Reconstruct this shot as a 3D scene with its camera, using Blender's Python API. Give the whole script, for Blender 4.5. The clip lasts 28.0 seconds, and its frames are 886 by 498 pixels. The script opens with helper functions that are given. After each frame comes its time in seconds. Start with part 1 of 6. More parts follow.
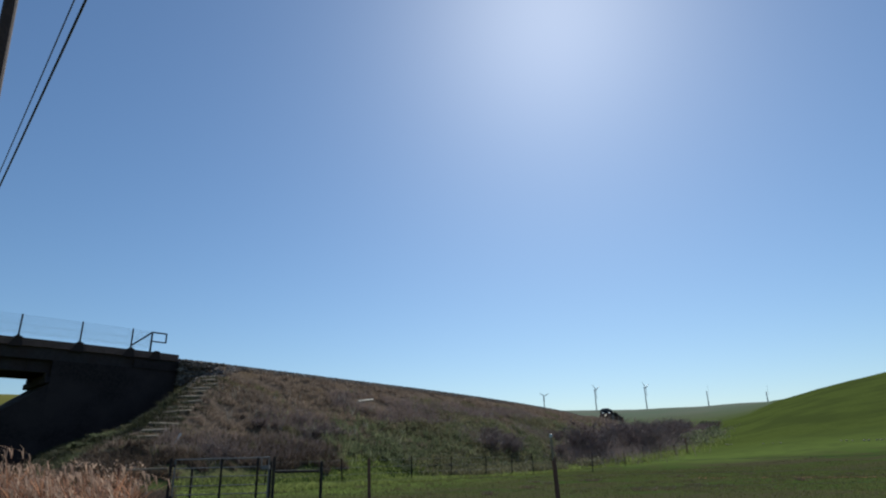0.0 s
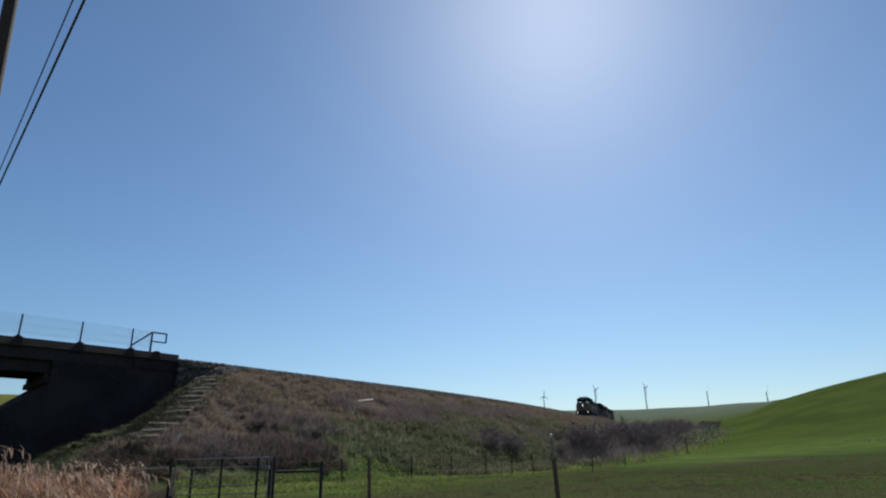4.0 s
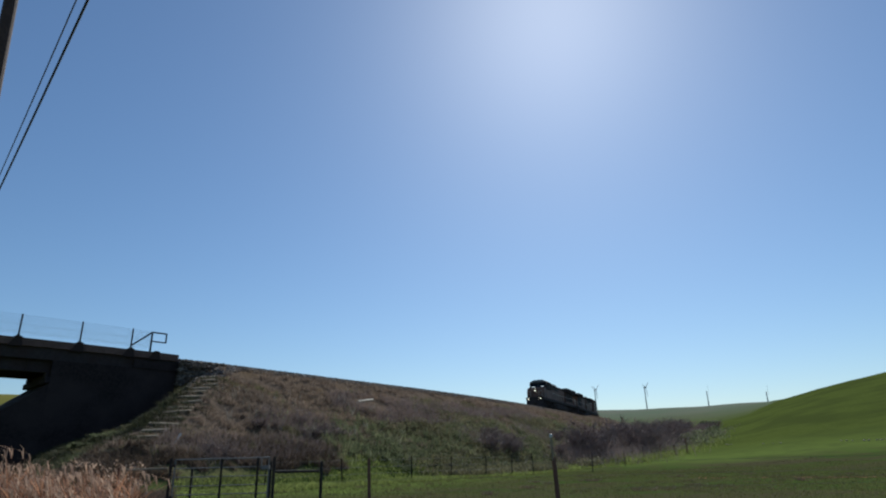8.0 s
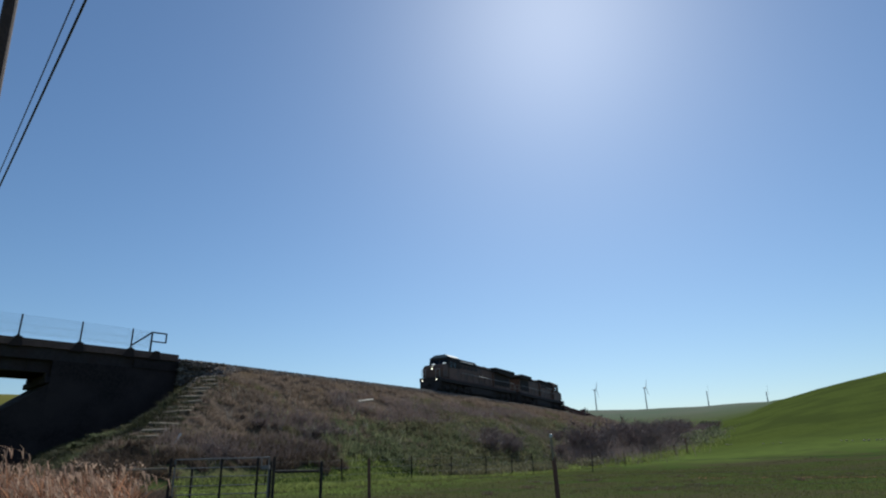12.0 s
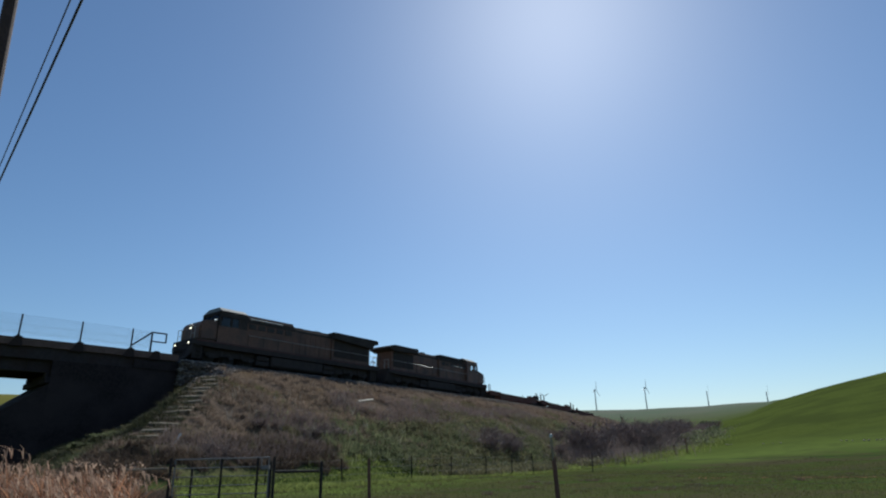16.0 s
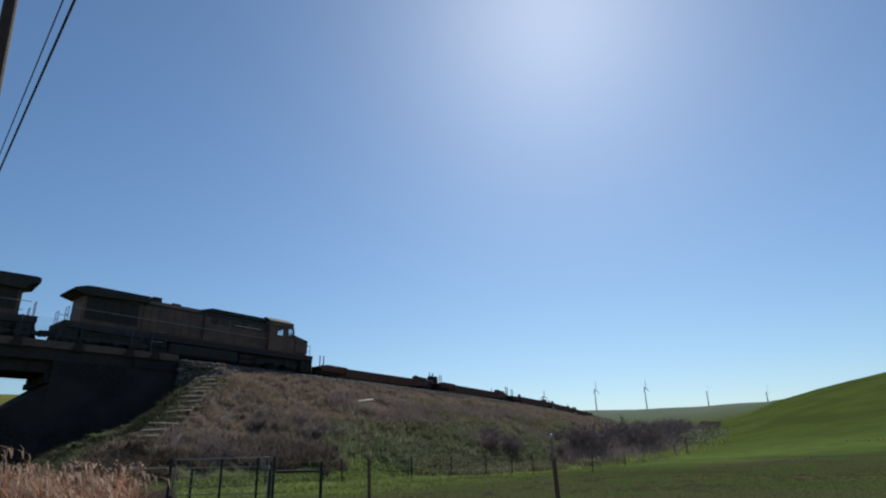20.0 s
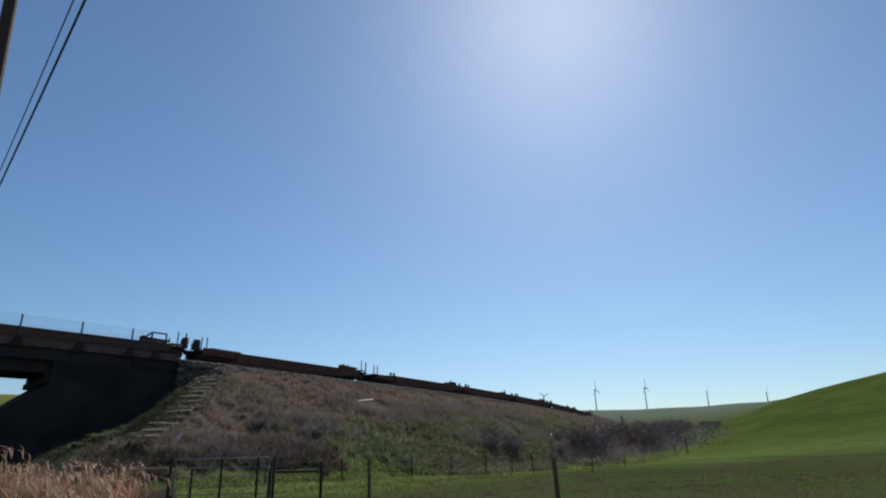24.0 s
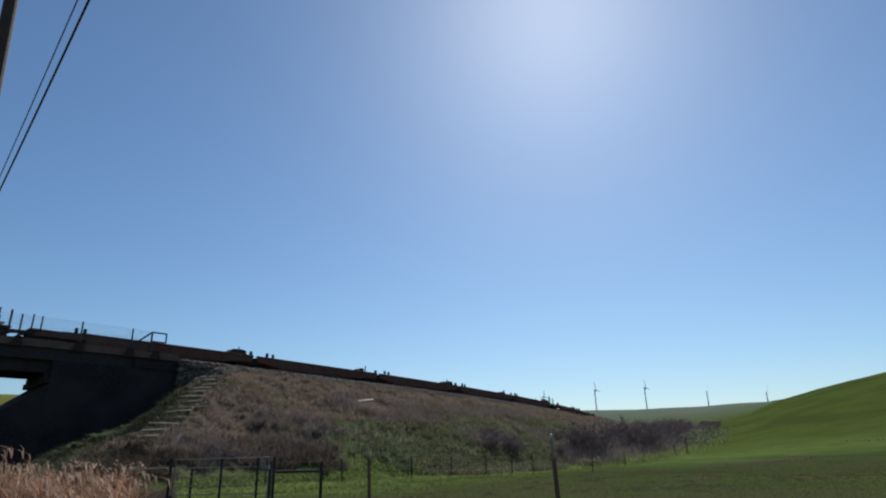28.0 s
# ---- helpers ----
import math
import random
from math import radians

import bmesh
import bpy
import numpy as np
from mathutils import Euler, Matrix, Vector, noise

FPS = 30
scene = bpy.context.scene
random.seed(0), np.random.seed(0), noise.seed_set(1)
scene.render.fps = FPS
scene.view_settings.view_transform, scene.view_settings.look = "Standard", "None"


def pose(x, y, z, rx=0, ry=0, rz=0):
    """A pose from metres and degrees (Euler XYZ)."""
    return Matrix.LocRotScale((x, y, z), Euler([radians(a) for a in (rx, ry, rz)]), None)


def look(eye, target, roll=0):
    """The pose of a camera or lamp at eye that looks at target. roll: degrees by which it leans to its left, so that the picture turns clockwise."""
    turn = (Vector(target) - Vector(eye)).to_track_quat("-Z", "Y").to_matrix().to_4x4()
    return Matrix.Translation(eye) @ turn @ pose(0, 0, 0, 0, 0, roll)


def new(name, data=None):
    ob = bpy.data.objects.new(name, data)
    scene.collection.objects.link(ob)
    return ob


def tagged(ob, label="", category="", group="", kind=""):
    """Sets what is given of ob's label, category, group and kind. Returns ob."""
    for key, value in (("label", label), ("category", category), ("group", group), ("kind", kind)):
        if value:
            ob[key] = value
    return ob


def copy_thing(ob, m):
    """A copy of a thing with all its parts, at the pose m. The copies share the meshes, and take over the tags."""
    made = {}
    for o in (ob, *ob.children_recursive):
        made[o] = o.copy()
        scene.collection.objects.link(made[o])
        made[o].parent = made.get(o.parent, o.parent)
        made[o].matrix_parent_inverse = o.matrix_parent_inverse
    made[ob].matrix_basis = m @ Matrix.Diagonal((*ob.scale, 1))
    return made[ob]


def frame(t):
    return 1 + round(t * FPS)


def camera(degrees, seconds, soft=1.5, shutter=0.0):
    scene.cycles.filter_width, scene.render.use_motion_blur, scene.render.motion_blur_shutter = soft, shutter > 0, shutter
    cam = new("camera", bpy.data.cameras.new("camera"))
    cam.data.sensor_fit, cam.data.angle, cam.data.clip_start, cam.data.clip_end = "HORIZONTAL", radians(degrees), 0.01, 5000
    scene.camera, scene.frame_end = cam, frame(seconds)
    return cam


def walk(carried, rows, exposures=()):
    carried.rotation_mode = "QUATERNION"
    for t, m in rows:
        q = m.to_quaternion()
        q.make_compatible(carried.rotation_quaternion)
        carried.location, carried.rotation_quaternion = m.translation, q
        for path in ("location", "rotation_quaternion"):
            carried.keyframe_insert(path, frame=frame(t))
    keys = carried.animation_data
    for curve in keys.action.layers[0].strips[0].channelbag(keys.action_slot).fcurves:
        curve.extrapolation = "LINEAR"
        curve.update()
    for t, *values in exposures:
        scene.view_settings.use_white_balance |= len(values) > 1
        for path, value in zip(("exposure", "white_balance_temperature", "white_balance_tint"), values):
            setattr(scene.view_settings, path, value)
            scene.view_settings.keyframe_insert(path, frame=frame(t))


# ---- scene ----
cam = camera(73.5, 28.0, soft=2.1)
TILT, ROLL = 19.18, -1.42
EYE = (0.0, 0.0, 1.55)
VIEW = look(EYE, (0.0, math.cos(radians(TILT)) * 10, 1.55 + math.sin(radians(TILT)) * 10), ROLL)
walk(cam, [(0.0, VIEW), (28.0, VIEW)], [(0.0, 0.0, 5940, 3.6), (28.0, 0.0, 5940, 3.6)])

# ---- sky and sun: the sun stands ahead, high, a little to the east of the view ----
SUN_AZ, SUN_EL = 13.7, 41.6
world = bpy.data.worlds.new("sky")
scene.world = world
world.use_nodes = True
wn, wl = world.node_tree.nodes, world.node_tree.links
sky = wn.new("ShaderNodeTexSky")
sky.sky_type = "NISHITA"
sky.sun_disc = False
sky.sun_elevation, sky.sun_rotation = radians(SUN_EL), radians(SUN_AZ)
sky.altitude, sky.air_density, sky.dust_density, sky.ozone_density = 0, 1.06, 0.41, 4.8
bg = wn["Background"]
bg.inputs["Strength"].default_value = 0.087
wl.new(sky.outputs[0], bg.inputs["Color"])
sun = new("sun", bpy.data.lights.new("sun", "SUN"))
sun.data.energy, sun.data.angle, sun.data.color = 4.6, radians(0.53), (1.0, 0.95, 0.87)
se, ce = math.sin(radians(SUN_EL)), math.cos(radians(SUN_EL))
sun.matrix_world = look((200 * ce * math.sin(radians(SUN_AZ)), 200 * ce * math.cos(radians(SUN_AZ)), 200 * se), (0, 0, 0))


# ---- materials ----
def mat(name, a, b=None, rough=0.8, metal=0.0, fine=30.0, coarse=1.5, bump=0.3, depth=0.01, c=None, spec=0.5, coords="Object", vary=0.0):
    """Two colours mixed at two scales of noise, with bump; c: a third colour in coarse patches; vary: change from island to island."""
    m = bpy.data.materials.new(name)
    m.use_nodes = True
    n, l = m.node_tree.nodes, m.node_tree.links
    p = n["Principled BSDF"]
    p.inputs["Metallic"].default_value = metal
    p.inputs["Specular IOR Level"].default_value = spec
    b = b or tuple(v * 0.75 for v in a)
    tc = n.new("ShaderNodeTexCoord")
    n1, n2 = n.new("ShaderNodeTexNoise"), n.new("ShaderNodeTexNoise")
    for t, s, d in ((n1, fine, 6), (n2, coarse, 4)):
        t.inputs["Scale"].default_value, t.inputs["Detail"].default_value = s, d
        l.new(tc.outputs[coords], t.inputs["Vector"])
    r1 = n.new("ShaderNodeMapRange")
    r1.inputs["From Min"].default_value, r1.inputs["From Max"].default_value = 0.35, 0.65
    l.new(n1.outputs["Fac"], r1.inputs["Value"])
    mix = n.new("ShaderNodeMix")
    mix.data_type = "RGBA"
    l.new(r1.outputs[0], mix.inputs["Factor"])
    mix.inputs["A"].default_value, mix.inputs["B"].default_value = (*a, 1), (*b, 1)
    r2 = n.new("ShaderNodeMapRange")
    r2.inputs["From Min"].default_value, r2.inputs["From Max"].default_value = 0.42, 0.62
    l.new(n2.outputs["Fac"], r2.inputs["Value"])
    mix2 = n.new("ShaderNodeMix")
    mix2.data_type = "RGBA"
    l.new(r2.outputs[0], mix2.inputs["Factor"])
    l.new(mix.outputs["Result"], mix2.inputs["A"])
    mix2.inputs["B"].default_value = (*(c or tuple((x + y) * 0.42 for x, y in zip(a, b))), 1)
    out = mix2.outputs["Result"]
    if vary:
        g = n.new("ShaderNodeNewGeometry")
        hsv = n.new("ShaderNodeHueSaturation")
        rr = n.new("ShaderNodeMapRange")
        rr.inputs["To Min"].default_value, rr.inputs["To Max"].default_value = 1 - vary, 1 + vary
        l.new(g.outputs["Random Per Island"], rr.inputs["Value"])
        l.new(rr.outputs[0], hsv.inputs["Value"])
        l.new(out, hsv.inputs["Color"])
        out = hsv.outputs[0]
    l.new(out, p.inputs["Base Color"])
    r3 = n.new("ShaderNodeMapRange")
    r3.inputs["To Min"].default_value, r3.inputs["To Max"].default_value = max(0.05, rough - 0.12), min(1.0, rough + 0.12)
    l.new(n1.outputs["Fac"], r3.inputs["Value"])
    l.new(r3.outputs[0], p.inputs["Roughness"])
    if bump:
        bp = n.new("ShaderNodeBump")
        bp.inputs["Strength"].default_value, bp.inputs["Distance"].default_value = bump, depth
        l.new(n1.outputs["Fac"], bp.inputs["Height"])
        l.new(bp.outputs[0], p.inputs["Normal"])
    return m


def glow(name, color, strength):
    m = bpy.data.materials.new(name)
    m.use_nodes = True
    p = m.node_tree.nodes["Principled BSDF"]
    p.inputs["Base Color"].default_value = (*color, 1)
    p.inputs["Emission Color"].default_value = (*color, 1)
    p.inputs["Emission Strength"].default_value = strength
    return m


def glass(name, tint=(0.75, 0.8, 0.8)):
    m = bpy.data.materials.new(name)
    m.use_nodes = True
    n, l = m.node_tree.nodes, m.node_tree.links
    tr, gl, mx = n.new("ShaderNodeBsdfTransparent"), n.new("ShaderNodeBsdfGlossy"), n.new("ShaderNodeMixShader")
    tr.inputs["Color"].default_value = (*tint, 1)
    gl.inputs["Roughness"].default_value = 0.04
    mx.inputs[0].default_value = 0.05
    l.new(tr.outputs[0], mx.inputs[1])
    l.new(gl.outputs[0], mx.inputs[2])
    l.new(mx.outputs[0], n["Material Output"].inputs["Surface"])
    return m


M = {
    # grimy yellow, taken darker still: backlit shade is put into the colour
    "yellow": mat("grimy_backlit_yellow_paint", (0.215, 0.110, 0.072), (0.15, 0.080, 0.056), 0.6, fine=8, coarse=0.9, c=(0.125, 0.074, 0.056), bump=0.05, spec=0.3),
    "grey": mat("locomotive_grey_paint", (0.10, 0.082, 0.07), (0.076, 0.062, 0.054), 0.75, fine=9, coarse=0.8, c=(0.055, 0.05, 0.05), bump=0.05, spec=0.15),
    "roof": mat("sooty_roof_paint", (0.085, 0.07, 0.062), (0.058, 0.049, 0.045), 0.95, fine=6, coarse=0.7, bump=0.1, spec=0.0),
    # paler than the other roof greys: the sun's glint is put into it
    "cabroof": mat("sunlit_grey_roof_paint", (0.27, 0.262, 0.245), (0.21, 0.205, 0.19), 0.6, fine=6, coarse=0.7, bump=0.1, spec=0.2),
    "stripe": mat("red_stripe_paint", (0.10, 0.025, 0.02), None, 0.6, bump=0.02),
    "under": mat("grimy_black_running_gear", (0.052, 0.042, 0.04), (0.076, 0.06, 0.053), 0.95, fine=14, bump=0.3, spec=0.15),
    "wheel": mat("worn_steel_tread", (0.05, 0.043, 0.038), (0.03, 0.026, 0.023), 0.9, 0.0, fine=20, bump=0.1),
    "white": mat("white_grab_iron_paint", (0.72, 0.71, 0.66), (0.55, 0.53, 0.48), 0.3, fine=15, bump=0.05),
    "glass": glass("cab_glass", (0.87, 0.89, 0.9)),
    "darkglass": glass("tinted_cab_glass", (0.32, 0.34, 0.35)),
    "wellcar": mat("rusty_maroon_car_paint", (0.16, 0.062, 0.046), (0.11, 0.05, 0.037), 0.8, fine=5, coarse=0.6, c=(0.135, 0.07, 0.048), bump=0.2, spec=0.2),
    "rail": mat("rusted_rail_steel", (0.14, 0.08, 0.05), (0.10, 0.06, 0.04), 0.6, 0.4, fine=30, bump=0.2),
    "tie": mat("creosoted_timber", (0.07, 0.055, 0.045), (0.11, 0.09, 0.07), 0.9, fine=12, bump=0.5, vary=0.25),
    "ballast": mat("grey_ballast_stone", (0.12, 0.11, 0.105), (0.075, 0.07, 0.068), 0.95, fine=9, coarse=1.2, bump=1.0, depth=0.06, c=(0.10, 0.085, 0.07), spec=0.05),
    "stone": mat("dark_riprap_stone", (0.27, 0.222, 0.185), (0.12, 0.098, 0.082), 0.95, fine=7, bump=0.5, depth=0.03, vary=0.45, spec=0.05),
    "girder": mat("dark_weathered_girder_paint", (0.062, 0.048, 0.047), (0.045, 0.036, 0.035), 0.85, fine=5, coarse=0.5, c=(0.052, 0.034, 0.03), bump=0.2, spec=0.15),
    "deckedge": mat("brown_weathered_deck_timber", (0.21, 0.13, 0.105), (0.14, 0.09, 0.075), 0.95, spec=0.05, fine=9, bump=0.4),
    # near-black: deep shade below the deck is put into the concrete colour
    "concrete": mat("shade_dark_concrete", (0.042, 0.031, 0.03), (0.027, 0.0205, 0.0205), 0.95, fine=6, coarse=0.45, c=(0.055, 0.04, 0.038), bump=0.4, depth=0.02, spec=0.1),
    "railing": mat("dark_galvanised_post", (0.024, 0.03, 0.042), (0.035, 0.04, 0.05), 0.6, 0.0, fine=20, bump=0.1),
    "tiestep": mat("bleached_timber_step", (0.34, 0.28, 0.20), (0.18, 0.145, 0.105), 0.95, fine=4, vary=0.4, bump=0.5, spec=0.05),
    "plank": mat("sunlit_pale_timber", (0.74, 0.66, 0.54), (0.60, 0.52, 0.42), 0.95, fine=10, bump=0.5, spec=0.05),
    "post": mat("weathered_fence_wood", (0.21, 0.11, 0.08), (0.13, 0.07, 0.052), 0.9, fine=18, bump=0.6, spec=0.1),
    "darkpost": mat("dark_steel_pipe", (0.03, 0.026, 0.024), (0.05, 0.038, 0.032), 0.8, 0.0, fine=25, bump=0.2, spec=0.2),
    "gate": mat("dull_galvanised_tube", (0.24, 0.23, 0.22), (0.17, 0.16, 0.15), 0.6, 0.2, fine=25, bump=0.1),
    "wire": mat("grey_wire", (0.20, 0.20, 0.20), (0.12, 0.11, 0.10), 0.5, 0.8, bump=0),
    "cable": mat("black_cable_sheath", (0.02, 0.02, 0.022), None, 0.6, bump=0),
    "pole": mat("creosoted_pole_wood", (0.10, 0.055, 0.04), (0.06, 0.035, 0.03), 0.9, fine=14, coarse=2, bump=0.6),
    # grey-white paint darkened: the shade of the backlit side is put in
    "turbine": mat("backlit_grey_turbine_paint", (0.19, 0.20, 0.225), (0.16, 0.17, 0.195), 0.5, fine=0.4, coarse=0.1, bump=0),
    "rail_paint": mat("dull_handrail_paint", (0.36, 0.33, 0.29), (0.26, 0.24, 0.2), 0.35, fine=15, bump=0.05),
    "board": glow("windscreen_edge_glow", (0.95, 0.95, 0.9), 0.8),
    "lamp": glow("headlight_lens", (1.0, 0.88, 0.65), 3.0),
}


# ---- mesh helpers ----
def part(name, bm, material, parent=None, label="", smooth=False):
    me = bpy.data.meshes.new(name)
    bm.normal_update()
    bm.to_mesh(me)
    bm.free()
    me.materials.append(M[material] if isinstance(material, str) else material)
    if smooth:
        for f in me.polygons:
            f.use_smooth = True
    ob = new(name, me)
    if parent is not None:
        ob.parent = parent
    if label:
        ob["label"] = label
    return ob


def from_arrays(name, v, f, material, parent=None, smooth=False):
    me = bpy.data.meshes.new(name)
    me.from_pydata(np.asarray(v, float).tolist() if not isinstance(v, list) else v, [], f if isinstance(f, list) else f.tolist())
    me.materials.append(M[material] if isinstance(material, str) else material)
    if smooth:
        me.polygons.foreach_set("use_smooth", [True] * len(me.polygons))
    ob = new(name, me)
    if parent is not None:
        ob.parent = parent
    return ob


def thing(name, m=None, **tags):
    ob = new(name)
    ob.empty_display_size = 0.2
    if m is not None:
        ob.matrix_basis = m
    return tagged(ob, **tags)


def box(bm, x0, x1, y0, y1, z0, z1, m=None, bevel=0.0):
    r = bmesh.ops.create_cube(bm, size=1.0, matrix=Matrix.Translation(((x0 + x1) / 2, (y0 + y1) / 2, (z0 + z1) / 2)) @ Matrix.Diagonal((x1 - x0, y1 - y0, z1 - z0, 1)))
    vs = r["verts"]
    if bevel:
        es = list({e for v in vs for e in v.link_edges})
        k = bmesh.ops.bevel(bm, geom=es, offset=bevel, segments=1, affect="EDGES")
        vs = list({v for f in k["faces"] for v in f.verts} | {v for v in vs if v.is_valid})
    if m is not None:
        bmesh.ops.transform(bm, matrix=m, verts=vs)
    return vs


def tube(bm, a, b, r, seg=8, r2=None):
    a, b = Vector(a), Vector(b)
    d = b - a
    m = Matrix.Translation((a + b) / 2) @ d.to_track_quat("Z", "Y").to_matrix().to_4x4()
    bmesh.ops.create_cone(bm, cap_ends=True, segments=seg, radius1=r, radius2=r if r2 is None else r2, depth=d.length, matrix=m)


def prism(bm, pts, x0, x1):
    """A profile of (y, z) points carried from x0 to x1."""
    a = [bm.verts.new((x0, y, z)) for y, z in pts]
    b = [bm.verts.new((x1, y, z)) for y, z in pts]
    bm.faces.new(a[::-1])
    bm.faces.new(b)
    for i in range(len(pts)):
        j = (i + 1) % len(pts)
        bm.faces.new((a[i], a[j], b[j], b[i]))
    bmesh.ops.recalc_face_normals(bm, faces=bm.faces[:])


def plate(bm, u0, u1, v0, v1, holes, place):
    """One connected sheet over u and v with thickness w 0 to 1; holes are (u0, u1, v0, v1); place maps (u, v, w) to a point."""
    us = sorted({u0, u1, *(h[0] for h in holes), *(h[1] for h in holes)})
    vs = sorted({v0, v1, *(h[2] for h in holes), *(h[3] for h in holes)})
    vert = {}

    def at(i, j, w):
        if (i, j, w) not in vert:
            vert[i, j, w] = bm.verts.new(place(us[i], vs[j], w))
        return vert[i, j, w]

    def solid(i, j):
        if not (0 <= i < len(us) - 1 and 0 <= j < len(vs) - 1):
            return False
        u, v = (us[i] + us[i + 1]) / 2, (vs[j] + vs[j + 1]) / 2
        return not any(h[0] < u < h[1] and h[2] < v < h[3] for h in holes)
    for i in range(len(us) - 1):
        for j in range(len(vs) - 1):
            if not solid(i, j):
                continue
            ring = [(i, j), (i + 1, j), (i + 1, j + 1), (i, j + 1)]
            bm.faces.new([at(a, b, 0) for a, b in ring])
            bm.faces.new([at(a, b, 1) for a, b in ring[::-1]])
            for k, (di, dj) in enumerate(((0, -1), (1, 0), (0, 1), (-1, 0))):
                if not solid(i + di, j + dj):
                    (a, b), (c, d) = ring[k], ring[(k + 1) % 4]
                    bm.faces.new([at(a, b, 0), at(a, b, 1), at(c, d, 1), at(c, d, 0)])
    bmesh.ops.recalc_face_normals(bm, faces=bm.faces[:])


def BM():
    return bmesh.new()


# ---- the line of the track: arc length s grows away from the bridge ----
S_LO, S_HI, RAIL_Z = -140.0, 460.0, 8.98
_s = np.linspace(S_LO, S_HI, 2401)
_c = np.clip(_s, -40.0, 184.0)
_h = 0.7473 - 0.004421 * _c + 0.5 * 2.398e-5 * _c**2
_d = _s[1] - _s[0]
_x = np.concatenate([[0], np.cumsum((np.sin(_h)[1:] + np.sin(_h)[:-1]) / 2 * _d)])
_y = np.concatenate([[0], np.cumsum((np.cos(_h)[1:] + np.cos(_h)[:-1]) / 2 * _d)])
_x += -26.954 - np.interp(0, _s, _x)
_y += 41.0 - np.interp(0, _s, _y)


def smooth01(a, b, v):
    t = np.clip((np.asarray(v, float) - a) / (b - a), 0, 1)
    return t * t * (3 - 2 * t)


def rail_z(s):
    return RAIL_Z - 0.006284 * np.clip(s, -40, 300) + 0.2 * smooth01(26, 0, s) - 0.55 * smooth01(76, 140, s)


def on_track(s, lat=0.0, up=0.0):
    """World places at arc length s, lat metres to the far side, up metres over the rail's top. Works on arrays."""
    s = np.asarray(s, float)
    h = np.interp(s, _s, _h)
    return np.stack([np.interp(s, _s, _x) - np.cos(h) * lat, np.interp(s, _s, _y) + np.sin(h) * lat, rail_z(s) + up + 0 * s], -1)


def track_coords(x, y):
    """Arc length and side distance of places on the plan."""
    x, y = np.atleast_1d(x).astype(float), np.atleast_1d(y).astype(float)
    k = slice(0, None, 6)
    sx, sy, ss, hh = _x[k], _y[k], _s[k], _h[k]
    i = np.argmin((x[:, None] - sx) ** 2 + (y[:, None] - sy) ** 2, axis=1)
    dx, dy = x - sx[i], y - sy[i]
    return ss[i] + dx * np.sin(hh[i]) + dy * np.cos(hh[i]), -dx * np.cos(hh[i]) + dy * np.sin(hh[i])


def front_s(t):
    """Where the train's leading coupler is at t seconds."""
    return 39.68 - 8.0 * (t - 12) + 0.01427 * (min(t, 20.0) - 12) ** 2 + max(0.0, t - 20.0) * 0.2283


# ---- the lie of the land ----
def vnoise(x, y, scale, seed):
    """Smooth value noise on arrays, -1 to 1."""
    x, y = np.asarray(x) / scale + seed * 17.3, np.asarray(y) / scale + seed * 9.1
    xi, yi = np.floor(x), np.floor(y)
    fx, fy = x - xi, y - yi
    fx, fy = fx * fx * (3 - 2 * fx), fy * fy * (3 - 2 * fy)

    def h(a, b):
        v = np.sin(a * 127.1 + b * 311.7 + seed * 74.7) * 43758.5453
        return (v - np.floor(v)) * 2 - 1
    return (h(xi, yi) * (1 - fx) + h(xi + 1, yi) * fx) * (1 - fy) + (h(xi, yi + 1) * (1 - fx) + h(xi + 1, yi + 1) * fx) * fy


def ground_z(x, y):
    x, y = np.asarray(x, float), np.asarray(y, float)
    d, az = np.hypot(x, y), np.degrees(np.arctan2(x, y))
    crest = np.interp(az, [-180, -60, -10, 0, 10, 15, 20, 23.5, 26, 28.3, 31.5, 33.5, 36, 45, 70, 100, 180], [0, 0, 0.3, 1.5, 5, 6.2, 7.4, 8.6, 10.8, 14.3, 17.2, 18.6, 20.2, 23.5, 19, 8, 0])
    ridge = np.interp(az, [-180, -90, -60, -36, 0, 10, 17, 28, 40, 90, 180], [60, 90, 110, 112, 86, 82, 78, 80, 84, 70, 60])
    z = 0.25 * smooth01(5, 20, d) + crest * smooth01(40, 220, d)
    dip = 5.0 * smooth01(28, 34, az) * smooth01(225, 420, d) * (1 - smooth01(420, 900, d))
    far = smooth01(230, 1240, d) * 0.55 + np.clip((d - 230) / 1010, 0, 1) * 0.45
    z = z - dip + far * (ridge - crest - 0.25)
    # left of the green hill the valley floor climbs without a break to the far ridge
    e0, er = (crest - 1.3) / 220, (ridge - 1.55) / 1240
    climb = 1.55 + np.minimum(d, 1240) * (e0 + (er - e0) * np.clip((d - 220) / 1020, 0, 1))
    k = smooth01(7, 12, az) * (1 - smooth01(29, 31.5, az)) * smooth01(200, 240, d)
    z = z * (1 - k) + climb * k - smooth01(1260, 4400, d) * 55
    z = z + vnoise(x, y, 3.1, 1) * 0.05 + vnoise(x, y, 14, 2) * 0.12 * smooth01(15, 60, d) + vnoise(x, y, 90, 3) * 2.2 * smooth01(250, 900, d)
    return z


SLOPE = 0.5
STEP_LINE = ((8.5, -5.7), (0.2, -15.75))


def bank_rel(s, lat):
    """Height of the embankment's earth, relative to the rail, on its near (lat < 0) and far sides."""
    side = -0.44 - SLOPE * np.maximum(0, np.abs(lat) - 3.0)
    end = np.where((s < 10.5) & (np.abs(lat) > 2.7), -0.45 - 0.58 * (10.5 - s), 9.0)
    return np.minimum(side, end)


